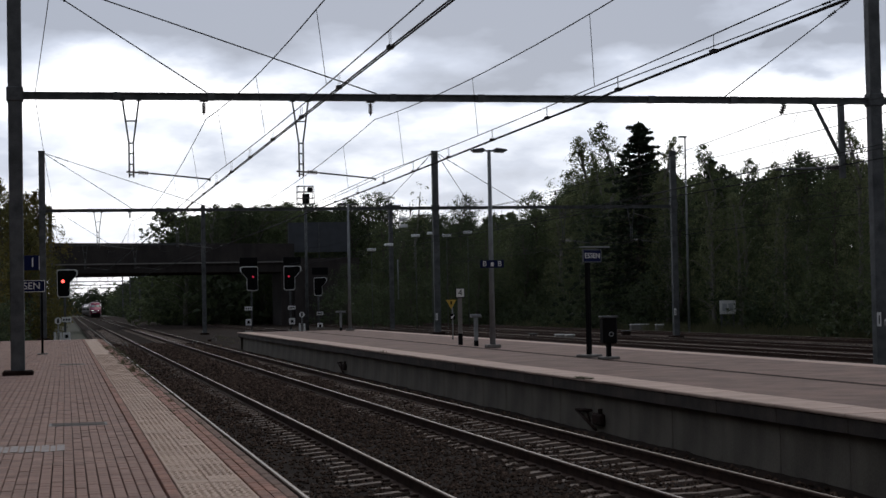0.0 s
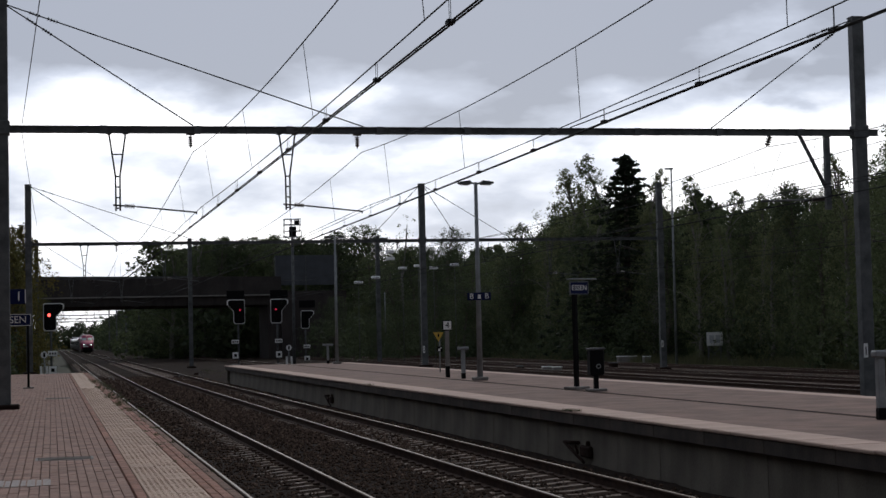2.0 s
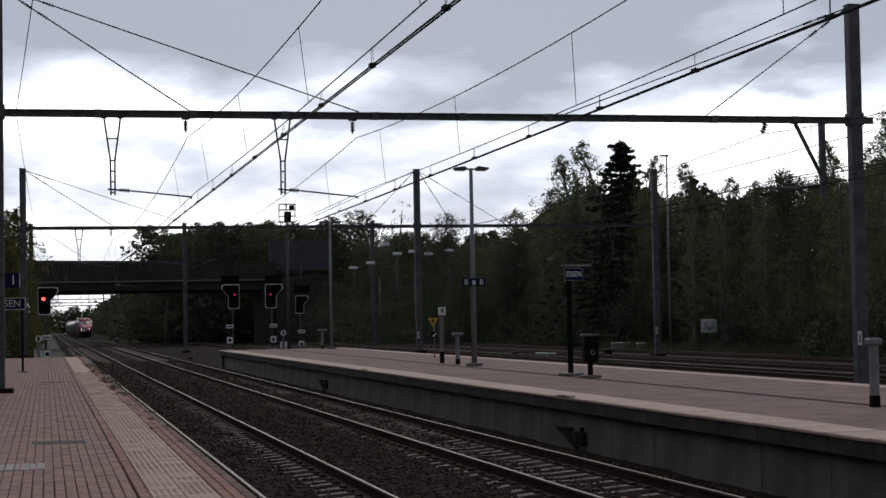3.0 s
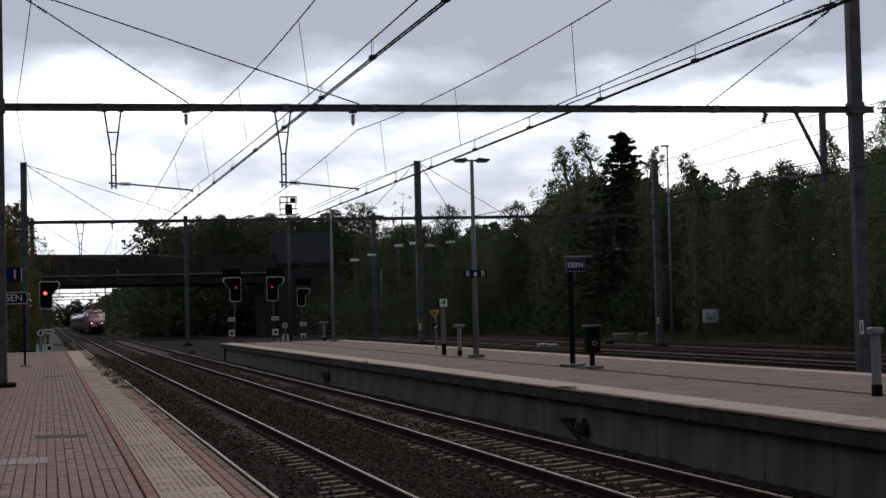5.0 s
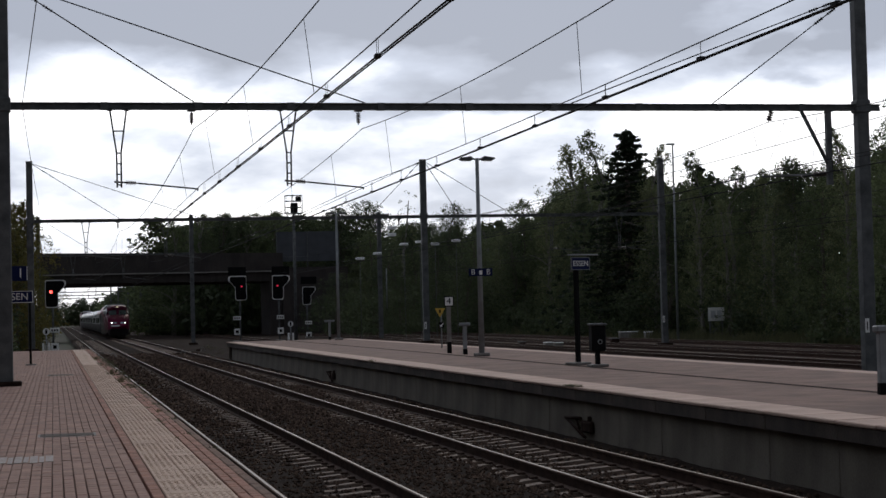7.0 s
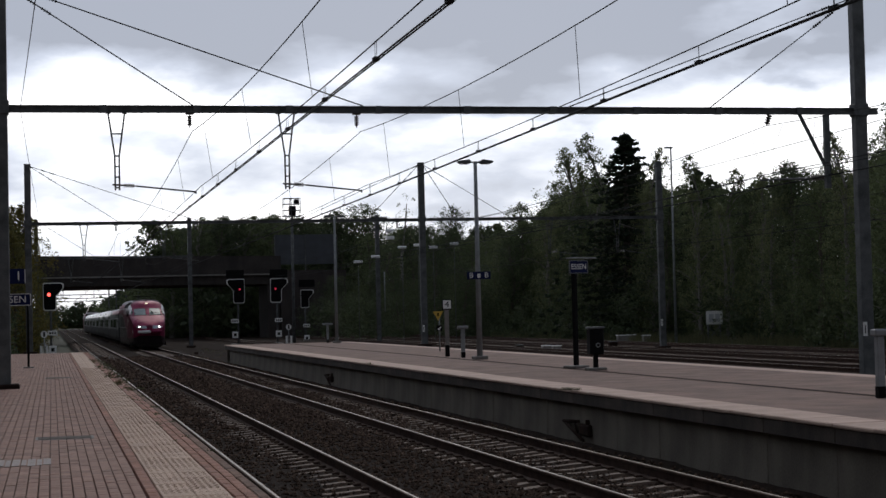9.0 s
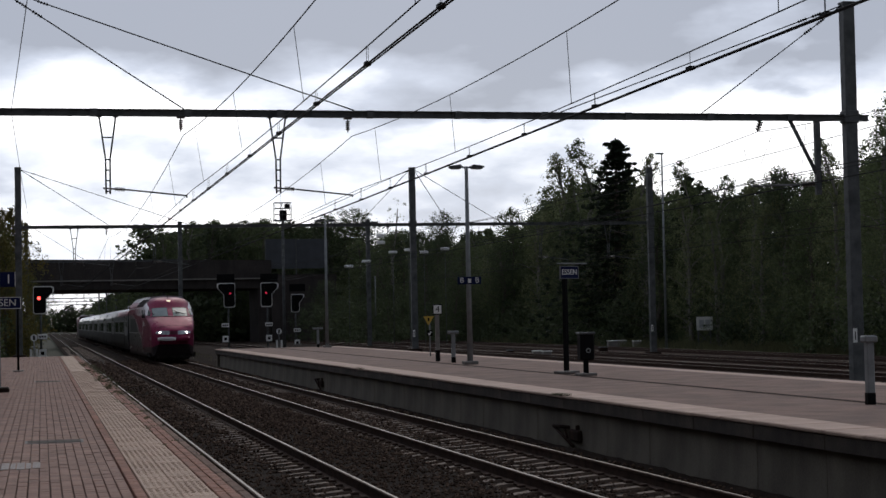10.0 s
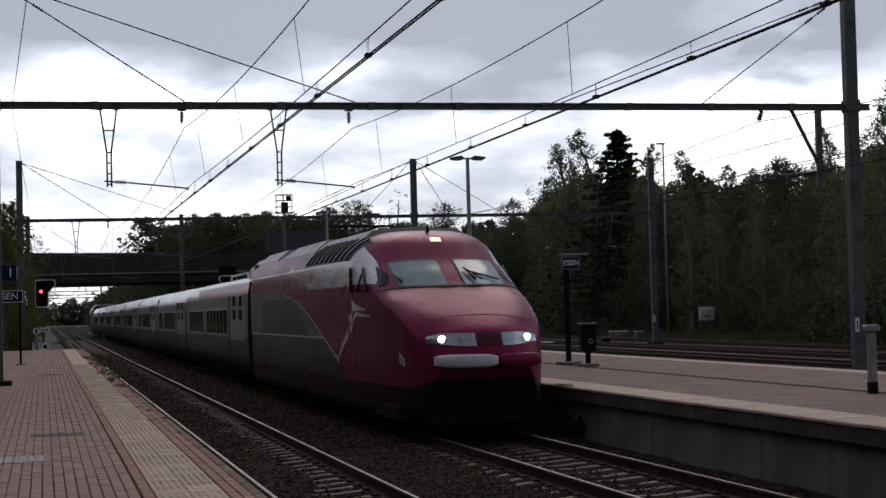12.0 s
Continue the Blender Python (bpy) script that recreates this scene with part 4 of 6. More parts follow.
def power_car(train, at, lit):
    rows = sorted(set([0.0, 0.02, 0.05, 0.08, 0.12, 0.16, 0.2, 0.25, 0.3, 0.4, 0.5, 0.65, 0.8, 1.0, 1.2, 1.4, 1.6, 1.8, 2.0, 2.18, 2.3, 2.45, 2.6, 2.8, 3.0,
                       3.2, 3.4, 3.6, 3.8, 4.0, 4.3, 4.6, 5.0, 5.6, 6.5, 8.0, 10.0, 13.0, 17.0, 21.2]))
    N = 64
    bm = bmesh.new()
    rings = [[bm.verts.new(nose_point(y, -1 + 2 * i / N)) for i in range(N + 1)] for y in rows]
    for a, b in zip(rings, rings[1:]):
        for i in range(N):
            bm.faces.new((a[i], a[i + 1], b[i + 1], b[i])).smooth = True
        bm.faces.new((a[N], a[0], b[0], b[N]))
    bm.faces.new([bm.verts.new(v.co) for v in rings[0][::-1]])
    bm.faces.new([bm.verts.new(v.co) for v in rings[-1]])
    bmesh.ops.recalc_face_normals(bm, faces=bm.faces)
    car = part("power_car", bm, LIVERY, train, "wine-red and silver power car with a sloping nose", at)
    for s in (-1, 1):
        def pane(u, v, s=s):
            y = 2.27 + 0.96 * v
            x0, x1 = 0.16, 0.95
            return (y, across(y, s * (x0 + (x1 - x0) * u)))

        def rim(u, v, s=s):
            y = 2.23 + 1.06 * v
            x0, x1 = 0.13, 0.985
            return (y, across(y, s * (x0 + (x1 - x0) * u)))
        part("windscreen_seal", patch(rim, 8, 6, 0.005), T["wine_dark"], car)
        part("windscreen", patch(pane, 8, 6, 0.010), T["glass"], car, "sloping windscreen pane with reflected sky put into its colour")
        bm = bmesh.new()
        up = Vector((0, -0.03, 0.05))
        x0 = -0.9 if s < 0 else 0.36
        a, b = nose_point(2.36, across(2.36, x0)) + up, nose_point(2.68, across(2.68, x0 - 0.1)) + up
        tube(bm, a, b, 0.022, 0.012, 6)
        if s > 0:
            c = nose_point(2.36, across(2.36, x0 + 0.5)) + up
            tube(bm, b, c, 0.02, 0.014, 6)
            tube(bm, nose_point(2.8, across(2.8, x0 - 0.12)) + up, a + Vector((0.12, 0, 0)), 0.02, 0.012, 6)
        part("wiper", bm, T["rubber"], car)
        # cab corner window
        part("side_window", patch(lambda u, v, s=s: (2.40 + (0.85 - 0.5 * u) * v, across(2.40 + (0.85 - 0.5 * u) * v, s * (1.235 - 0.12 * u - 0.09 * v))), 4, 6, 0.010), T["glass_dark"], car)
        # cab door with rails
        for ya, yb, zb in ((4.55, 4.55, 2.92), (3.55, 3.3, 2.86), (2.8, 3.4, 2.90)):
            p = nose_point(ya, side_a(ya, 2.48, s))
            q = nose_point(yb, side_a(yb, zb, s))
            part("door_rail", tb(p + Vector((s * 0.03, 0, 0)), q + Vector((s * 0.04, 0, 0)), 0.030, sides=6), T["rubber"], car)
        part("door_seam", patch(lambda u, v, s=s: (4.36 + 0.03 * u, side_a(4.36, 0.7 + 1.75 * v, s)), 1, 6, 0.004), T["wine_dark"], car)
        # headlamps
        def shell(u, v, s=s):
            x = 0.22 + 0.71 * u
            y = 0.085 + 0.03 * u ** 4 + (0.135 - 0.05 * u ** 4) * v + 0.09 * u * u
            return (y, across(y, s * x))
        hl = part("headlamp", patch(shell, 10, 4, 0.012), T["lampshell"], car, "clear headlamp housing")
        if lit:
            y = 0.19
            c, nn = nose_point(y, across(y, s * 0.72)), Vector((0, -1, 0.2)).normalized()
            part("lamp", tb(c - nn * 0.02, c + nn * 0.05, 0.062, 0.055, 18), T["lamp"], hl, "glowing headlamp")
        part("side_panel", patch(lambda u, v, s=s: ((10.3 + 2.5 * v) * (1 - u) + 18.8 * u, side_a(14.0, 1.60 + 0.84 * v, s)), 8, 3, 0.006), T["panel"], car, "dark grey side panel")
        grille = part("air_grille", patch(lambda u, v, s=s: (5.35 - 0.95 * v + (5.8 - 0.35 * v) * u, side_a(8.0, 3.12 + 0.40 * v, s)), 14, 4, 0.006), T["rubber"], car, "black slatted air grille")
        for k in range(9):
            yy = 5.75 + 0.62 * k
            part("slat", patch(lambda u, v, s=s, yy=yy: (yy + 0.14 * u - 0.95 * v, side_a(8.0, 3.12 + 0.40 * v, s)), 1, 3, 0.04), T["slat"], grille)
        # pale swept mark, plain shapes
        def stroke(pts, w0, w1):
            def f(u, v):
                k = u * (len(pts) - 1)
                i = min(int(k), len(pts) - 2)
                yy = pts[i][0] + (pts[i + 1][0] - pts[i][0]) * (k - i)
                zz = pts[i][1] + (pts[i + 1][1] - pts[i][1]) * (k - i) + (v - 0.5) * (w0 + (w1 - w0) * u)
                return (yy, side_a(yy, zz, s))
            return f
        for pts, w0, w1 in ((((6.85, 1.16), (6.2, 1.45), (5.5, 1.70)), 0.04, 0.14), (((5.3, 1.76), (5.0, 1.84)), 0.14, 0.15),
                            (((4.8, 1.88), (3.9, 2.06), (2.7, 2.02)), 0.15, 0.02), (((4.9, 2.22), (4.3, 2.2), (3.0, 2.14)), 0.30, 0.02), (((5.35, 1.98), (5.0, 1.98)), 0.12, 0.2)):
            part("mark", patch(stroke(pts, w0, w1), 8, 2, 0.004, 0.004), T["pale"], car, "pale painted stroke")
        b = part("number_plate", patch(lambda u, v, s=s: (0.82 + 0.26 * u, side_a(0.95, 1.2 + 0.14 * v, s)), 2, 2, 0.004), T["pale"], car, "small pale plate with dark marks")
        for k in range(2):
            part("bar", patch(lambda u, v, s=s, k=k: (0.87 + 0.1 * k + 0.05 * u, side_a(0.95, 1.23 + 0.08 * v, s)), 1, 1, 0.007), T["rubber"], b)
    # centre grille, hood seam and cowl
    for k in range(8):
        x = -0.19 + 0.051 * k
        part("grille_bar", patch(lambda u, v, x=x: (0.10 + 0.115 * v, across(0.1 + 0.115 * v, x + 0.022 * u)), 1, 3, 0.016), T["rubber"], car)

    def seam(u, v):
        x = -1.04 + 2.08 * u
        y = 0.82 - 0.28 * (x / 1.04) ** 2 + 0.022 * v
        return (y, across(y, x))
    part("hood_seam", patch(seam, 20, 1, 0.003), T["wine_dark"], car)

    def cowl(u, v):
        x, y = -1.27 + 2.54 * u, 2.19 + 0.075 * v
        return (y, across(y, x))
    part("cowl", patch(cowl, 20, 2, 0.012), T["rubber"], car, "black strip below the windscreen")
    part("bumper", bar(lambda u: (-0.86 + 0.96 * u, -0.015 + 0.24 * ((-0.86 + 0.96 * u) / 0.9) ** 2), 10, 1.16, 1.37, 0.5), T["bumper"], car, "pale front bumper half")
    part("bumper", bar(lambda u: (0.105 + 0.79 * u, -0.015 + 0.24 * ((0.105 + 0.79 * u) / 0.9) ** 2), 10, 1.16, 1.37, 0.5), T["wine"], car, "wine-red front bumper half")
    if lit:
        part("lamp", patch(lambda u, v: (3.86 + 0.14 * v, across(3.9, -0.1 + 0.2 * u)), 3, 2, 0.012), mat("top_lamp", (0.9, 0.85, 0.7), 0.2, emit=((1.0, 0.8, 0.55), 0.8)), car)
    part("aerial", tb((0, 4.6, 3.5), (0, 4.55, 3.72), 0.05, 0.015, 8), T["rubber"], car)
    # equipment covers on the roof
    for y0, y1, z1 in ((5.6, 10.9, 3.73), (11.0, 15.6, 3.78), (15.9, 17.0, 3.72), (17.1, 21.1, 3.80)):
        bm = extrude(bmesh.new(), [(-1.22, 3.2), (-1.16, z1 - 0.32), (-0.85, z1 - 0.06), (0, z1), (0.85, z1 - 0.06), (1.16, z1 - 0.32), (1.22, 3.2)], y0, y1, [1, 0, 0, 0, 0, 1, 0])
        part("roof_cover", bm, [T["roof"], T["wine"] if y0 > 12 else T["roof"]], car, "pale roof equipment cover")
    bm = bmesh.new()
    for q in (-0.35, 0.35):
        tube(bm, (q, 10.9, 3.74), (q * 0.8, 12.6, 3.98), 0.03, sides=6)
        tube(bm, (q * 0.8, 12.6, 3.98), (q, 11.2, 4.02), 0.025, sides=6)
    tube(bm, (-0.7, 11.2, 4.03), (0.7, 11.2, 4.03), 0.025, sides=6)
    part("pantograph", bm, T["under"], car, "folded pantograph")
    part("plough", bx(-0.95, 0.95, 0.75, 1.3, 0.12, 0.5, 0.1), T["under"], car)
    part("skirt", bx(-1.28, 1.28, 1.4, 20.9, 0.24, 0.5, 0.03), T["under"], car)
    bogie(car, 4.6)
    bogie(car, 18.0)
    part("bellows", bx(-1.25, 1.25, 21.2, 21.6, 0.5, 3.5, 0.05), T["rubber"], car)
    return car


CAR = [(-1.38, 0.42), (-1.43, 0.9), (-1.45, 1.42), (-1.445, 2.38), (-1.41, 2.62), (-1.24, 3.02), (-1.0, 3.19), (-0.6, 3.28), (0, 3.31)]


def trailer_mesh(length, wedge):
    half = [{2.62: (-1.435, 2.66), 3.02: (-1.38, 3.02)}.get(z, (x, z)) for x, z in CAR] if wedge else CAR
    prof = half + [(-x, z) for x, z in half[-2::-1]]
    bm = bmesh.new()
    ys = [0.0, length] if not wedge else [0.0] + [length * k / 20 for k in range(1, 21)]
    rings = [[bm.verts.new((x, y, z)) for x, z in prof] for y in ys]
    n = len(prof)
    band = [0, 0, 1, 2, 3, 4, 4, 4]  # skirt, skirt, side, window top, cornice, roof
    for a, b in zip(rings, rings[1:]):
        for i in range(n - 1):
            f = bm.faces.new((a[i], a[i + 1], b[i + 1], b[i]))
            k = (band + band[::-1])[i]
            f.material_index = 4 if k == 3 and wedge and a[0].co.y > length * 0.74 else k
            f.smooth = True
        bm.faces.new((a[-1], a[0], b[0], b[-1]))
    bm.faces.new([bm.verts.new(v.co) for v in rings[0][::-1]])
    bm.faces.new([bm.verts.new(v.co) for v in rings[-1]])
    bmesh.ops.recalc_face_normals(bm, faces=bm.faces)
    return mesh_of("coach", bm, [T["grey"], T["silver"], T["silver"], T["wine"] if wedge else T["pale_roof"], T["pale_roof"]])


def coach(train, y, length, first):
    c = part("coach", trailer_mesh(length, first), None, train, "silver coach with dark windows" + (" and a wine-red stripe" if first else ""), pose(0, y, 0))
    win = mesh_of("window", bx(-0.012, 0.012, 0.0, 0.92, 0, 0.76, 0.01), T["glass_dark"])
    frame_mesh = mesh_of("window_frame", bx(-0.008, 0.008, 0.0, 1.14, -0.09, 0.85, 0.005), T["frame"])
    door = mesh_of("door", bx(-0.014, 0.014, 0, 3.6, 0, 1.34, 0.01), T["frame"])
    small = mesh_of("door_window", bx(-0.008, 0.008, 0, 0.75, 0, 0.30), T["glass_dark"])
    seam_mesh = mesh_of("door_seam", bx(-0.01, 0.01, 0, 0.16, 0.55, 2.7), T["rubber"])
    for s in (-1, 1):
        x = s * 1.448
        d = part("door", door, None, c, "paler silver door panel", at=pose(x - s * 0.006, 0.9, 1.34))
        for dy, dz in ((0.5, 0.62), (2.2, 0.62), (0.5, 1.02), (2.2, 1.02)):
            part("window", small, None, d, at=pose(s * 0.014, dy, dz))
        part("door_seam", seam_mesh, None, c, at=pose(x - s * 0.004, 4.9, 0))
        at, k = 5.6, 0
        while at < length - 2.2:
            w = part("window_frame", frame_mesh, None, c, "silver window frame", at=pose(x - s * 0.002, at, 1.52))
            part("window", win, None, w, at=pose(s * 0.006, 0.11, 0))
            k += 1
            at += 1.16 if k % 6 else 2.6
    if y < 80:
        bm = bmesh.new()
        box(bm, -1.3, 1.3, 3.2, length - 3.2, 0.28, 0.5, 0.02)
        part("underframe", bm, T["under"], c)
    part("bellows", bx(-1.36, 1.36, length, length + 0.35, 0.5, 2.95, 0.04), T["rubber"], c)
    bogie(c, length + 0.17)
    if first:
        bm = extrude(bmesh.new(), [(-1.2, 3.05), (-1.14, 3.42), (-0.85, 3.66), (0, 3.72), (0.85, 3.66), (1.14, 3.42), (1.2, 3.05)], 0.0, 1.7, [1, 0, 0, 0, 0, 1, 0])
        part("roof_cover", bm, [T["roof"], T["wine"]], c, "rounded end of the roof cover")
        bm = bmesh.new()
        for q in (-1.0, 1.0):
            for a, b in (((q, 3.4, 3.1), (q, 3.6, 3.36)), ((q, 3.6, 3.36), (q, 8.2, 3.36)), ((q, 8.2, 3.36), (q, 8.4, 3.1))):
                tube(bm, a, b, 0.035, sides=6)
        part("roof_rail", bm, T["pale"], c, "pale looped roof rail")
        bogie(c, 2.6)
    return c


def build_train():
    t = thing("high_speed_train", (TRACK[2], 27.0, 0), "wine-red and silver high-speed train with lit headlamps", "train")
    power_car(t, pose(0, 0, 0), True)
    y = 21.6
    for i in range(8):
        ln = 21.5 if i in (0, 7) else 18.35
        coach(t, y, ln, i == 0)
        y += ln + 0.35
    power_car(t, pose(0, y + 21.6, 0, 0, 0, 180), False)
    return t


train = build_train()


def motions():
    """The train runs towards the platform at 31 to 34 m/s."""
    walk(train, [(k * 0.5, pose(TRACK[2], 27.0 + 34.4 * (12.0 - k * 0.5) - 0.15 * (12.0 - k * 0.5) ** 2, 0)) for k in range(25)])


# ---------------------------------------------------------------- trees
def leaf_quads(rng, centres, radii, per, size, flat=1.0, droop=0.0):
    """Small leaf cards scattered through clumps; returns vertices and faces."""
    c = np.repeat(centres, per, axis=0)
    r = np.repeat(radii, per)
    d = rng.normal(size=(len(c), 3))
    d /= np.linalg.norm(d, axis=1)[:, None]
    p = c + d * (r * rng.random(len(c)) ** 0.62)[:, None] * np.array([1, 1, flat])
    s = size * rng.uniform(0.6, 1.35, len(c))
    u = rng.normal(size=(len(c), 3))
    u /= np.linalg.norm(u, axis=1)[:, None]
    w = np.cross(u, d + rng.normal(size=d.shape) * 0.7)
    w /= np.linalg.norm(w, axis=1)[:, None] + 1e-9
    u[:, 2] -= droop
    a, b = u * (s * 0.5)[:, None], w * (s * 0.33)[:, None]
    verts = np.stack([p - a, p + 1.75 * b, p + a], 1).reshape(-1, 3)
    faces = np.arange(len(verts)).reshape(-1, 3)
    return verts.tolist(), faces.tolist()


def wood(bm, rng, pts, r0, r1):
    n = len(pts) - 1
    for i in range(n):
        tube(bm, pts[i], pts[i + 1], r0 + (r1 - r0) * i / n, r0 + (r1 - r0) * (i + 1) / n, 7, caps=False)


def broad_tree(seed, h, width, leaf, bark, low=0.12, clumps=75, per=42, size=0.26, narrow=1.0):
    """A tree of height h: tapered trunk, limbs and a loose crown of leaf clumps."""
    rng = np.random.default_rng(seed)
    t = thing("tree", (0, 0, -50))
    trunk = bmesh.new()
    bend = rng.normal(size=(6, 2)) * 0.03 * h
    pts = [(bend[i, 0] * i / 5, bend[i, 1] * i / 5, h * 0.93 * i / 5) for i in range(6)]
    wood(trunk, rng, pts, 0.018 * h, 0.003 * h)
    k = np.sort(rng.random(clumps) ** 1.12)
    z = h * (low + (1.0 - low) * k)
    prof = np.minimum(1.0, (0.35 + k / 0.3)) * (1 - k) ** (0.52 * narrow) + 0.02
    ang = rng.random(clumps) * 2 * math.pi
    lobes = 1 + 0.28 * np.sin(3 * ang + 7 * k + seed) + 0.2 * np.sin(5 * ang - 11 * k)
    rad = width * 0.58 * prof * lobes * rng.uniform(0.25, 1.05, clumps)
    axis = np.array([[np.interp(zz, [p[2] for p in pts], [p[i] for p in pts]) for i in (0, 1)] for zz in z])
    cen = np.stack([axis[:, 0] + rad * np.cos(ang), axis[:, 1] + rad * np.sin(ang), z - 0.1 * rad], 1)
    for i in range(0, clumps, 9 if clumps < 100 else 16):
        zz = max(cen[i, 2] - 0.10 * h, 0.1 * h)
        a = (float(np.interp(zz, [p[2] for p in pts], [p[0] for p in pts])), float(np.interp(zz, [p[2] for p in pts], [p[1] for p in pts])), zz)
        m = tuple((a[j] + cen[i, j]) / 2 + (0.02 * h if j == 2 else 0) for j in range(3))
        wood(trunk, rng, [a, m, tuple(cen[i])], 0.004 * h, 0.001 * h)
    part("trunk", trunk, M[bark], t)
    v, f = leaf_quads(rng, cen, rng.uniform(0.07, 0.19, clumps) * width * (0.3 + 0.7 * np.minimum(prof, 1)), per, size, 1.0, 0.15)
    part("crown", loose("crown", v, f, M[leaf]), None, t)
    return t


def spruce_tree(seed, h, width):
    rng = np.random.default_rng(seed)
    t = thing("spruce", (0, 0, -50))
    bm = tb((0, 0, 0), (0, 0, h * 0.99), 0.016 * h, 0.002 * h, 7)
    cen, rad = [], []
    z = 0.05 * h
    while z < 0.985 * h:
        r = width * 0.5 * (1 - z / h) ** 0.85 + 0.08
        n = 5 + int(r * 2.2)
        off = rng.random() * 6.28
        for i in range(n):
            a = off + 2 * math.pi * i / n + rng.normal() * 0.15
            rr = r * rng.uniform(0.5, 1.22)
            tip = (rr * math.cos(a), rr * math.sin(a), z - 0.16 * rr + rng.normal() * 0.012 * h)
            tube(bm, (0, 0, z), tip, 0.02, 0.006, 4, caps=False)
            for q in (0.3, 0.55, 0.78, 0.97):
                cen.append((tip[0] * q, tip[1] * q, z + (tip[2] - z) * q - 0.04))
                rad.append(0.07 + 0.09 * r * (1.1 - q))
        z += 0.030 * h * (1.15 - 0.5 * z / h)
    part("trunk", bm, M["bark"], t)
    v, f = leaf_quads(rng, np.array(cen), np.array(rad), 13, 0.17, 0.6, 0.6)
    part("crown", loose("crown", v, f, M["needle"]), None, t)
    return t


def scaled(x, y, z, s, turn, wide=1.0):
    return pose(x, y, z, 0, 0, turn) @ Matrix.Diagonal((s * wide, s * wide, s, 1))


def forest():
    rng = random.Random(21)
    near = [
        broad_tree(1, 12.0, 6.5, "leaf", "bark", 0.02, 560, 24, 0.15, 0.8),
        broad_tree(2, 12.0, 5.6, "leaf_dark", "bark", 0.02, 560, 24, 0.155, 0.75),
        broad_tree(3, 12.0, 7.4, "leaf_dark", "bark", 0.02, 600, 26, 0.15, 0.7),
        broad_tree(4, 12.0, 3.6, "leaf_birch", "birch", 0.05, 330, 22, 0.12, 1.0),
        broad_tree(5, 12.0, 4.4, "leaf", "birch", 0.05, 380, 23, 0.13, 0.95),
        spruce_tree(6, 12.0, 5.6),
        broad_tree(7, 12.0, 5.4, "leaf_gold", "bark", 0.02, 560, 17, 0.19),
        broad_tree(8, 12.0, 6.0, "leaf_birch", "birch", 0.25, 40, 16, 0.16),
    ]
    far = [broad_tree(9, 12.0, 6.5, "leaf", "bark", 0.0, 400, 11, 0.36), broad_tree(10, 12.0, 6.2, "leaf_dark", "bark", 0.0, 400, 11, 0.36),
           broad_tree(11, 12.0, 7.2, "leaf_dark", "bark", 0.0, 420, 11, 0.36)]
    kinds = near + far
    words = [("green broad-leaved tree at the forest edge", "tree"), ("dark green broad-leaved tree in the woods", "tree"),
             ("dense dark green tree in the woods", "tree"), ("tall slender birch with thinning autumn leaves", "birch"),
             ("light green birch at the forest edge", "birch"), ("tall dark spruce with drooping branches", "spruce"),
             ("tree with yellow-green autumn leaves by the track", "tree"), ("nearly bare tree with fine twigs", "tree"), ("green broad-leaved tree deep in the wood", "tree"),
             ("dark tree deep in the wood", "tree"), ("dense dark tree deep in the wood", "tree")]

    def plant(k, x, y, h, wide=1.0, sink=0.3):
        ob = copy_thing(kinds[k], scaled(x, y, -sink, h * 1.03 / 12.0, rng.uniform(0, 360), wide))
        tagged(ob, words[k][0], words[k][1], "trees of the wood")
        ob.name = "spruce" if k == 5 else "tree"

    # the skyline along the line x = 44: place and height
    sky = [(60, 12.0), (80, 11.6), (86.2, 11.5), (90.3, 11.6), (94, 10.9), (96.5, 11.2), (99.9, 10.6), (103.4, 11.3), (108.2, 11.2), (113.3, 12.6),
           (119, 11.8), (122.5, 13.6), (127.6, 13.4), (131, 12.5), (135.5, 14.6), (139.5, 13.0), (144.4, 14.8), (148.0, 12.6), (151.8, 12.2), (159.6, 11.9),
           (173, 12.1), (190, 12.6), (215, 14.2), (260, 16.3)]

    def top(x, y):
        return 2.1 + (np.interp(y * 44 / x, [a for a, _ in sky], [b for _, b in sky]) - 2.1) * x / 44

    # marked trees of the edge
    plant(5, 43.2, 125.6, 15.7, 1.85)
    plant(5, 46.5, 119.0, 12.4, 1.2)
    plant(4, 44, 135.3, 16.3, 1.05)
    plant(3, 44, 144.0, 16.0, 1.2)
    plant(3, 45, 140.5, 14.3, 1.0)
    plant(3, 44, 122.0, 14.0, 1.0)
    plant(4, 44, 113.3, 12.6, 0.95)
    plant(3, 45, 104.5, 10.7, 1.0)
    plant(1, 44, 96.5, 10.3, 0.9)
    plant(3, 43, 88.0, 11.6, 1.0)
    plant(4, 42, 80.5, 11.8, 1.1)
    plant(4, 41.2, 78.0, 12.6, 1.0)
    plant(1, 45.5, 100.0, 11.0, 1.0)
    plant(4, 44.5, 108.3, 11.2, 1.1)
    plant(3, 46, 92.5, 10.9, 1.2)
    plant(0, 40.5, 71.5, 14.2, 0.95)
    plant(4, 39.5, 69.0, 12.2, 1.1)
    plant(7, 41, 200.0, 16.2, 1.0)
    plant(2, 42, 180.0, 13.4, 0.9)
    plant(0, 44, 160.0, 12.4, 1.0)
    plant(0, 45, 151.5, 12.5, 1.0)
    y = 58.0
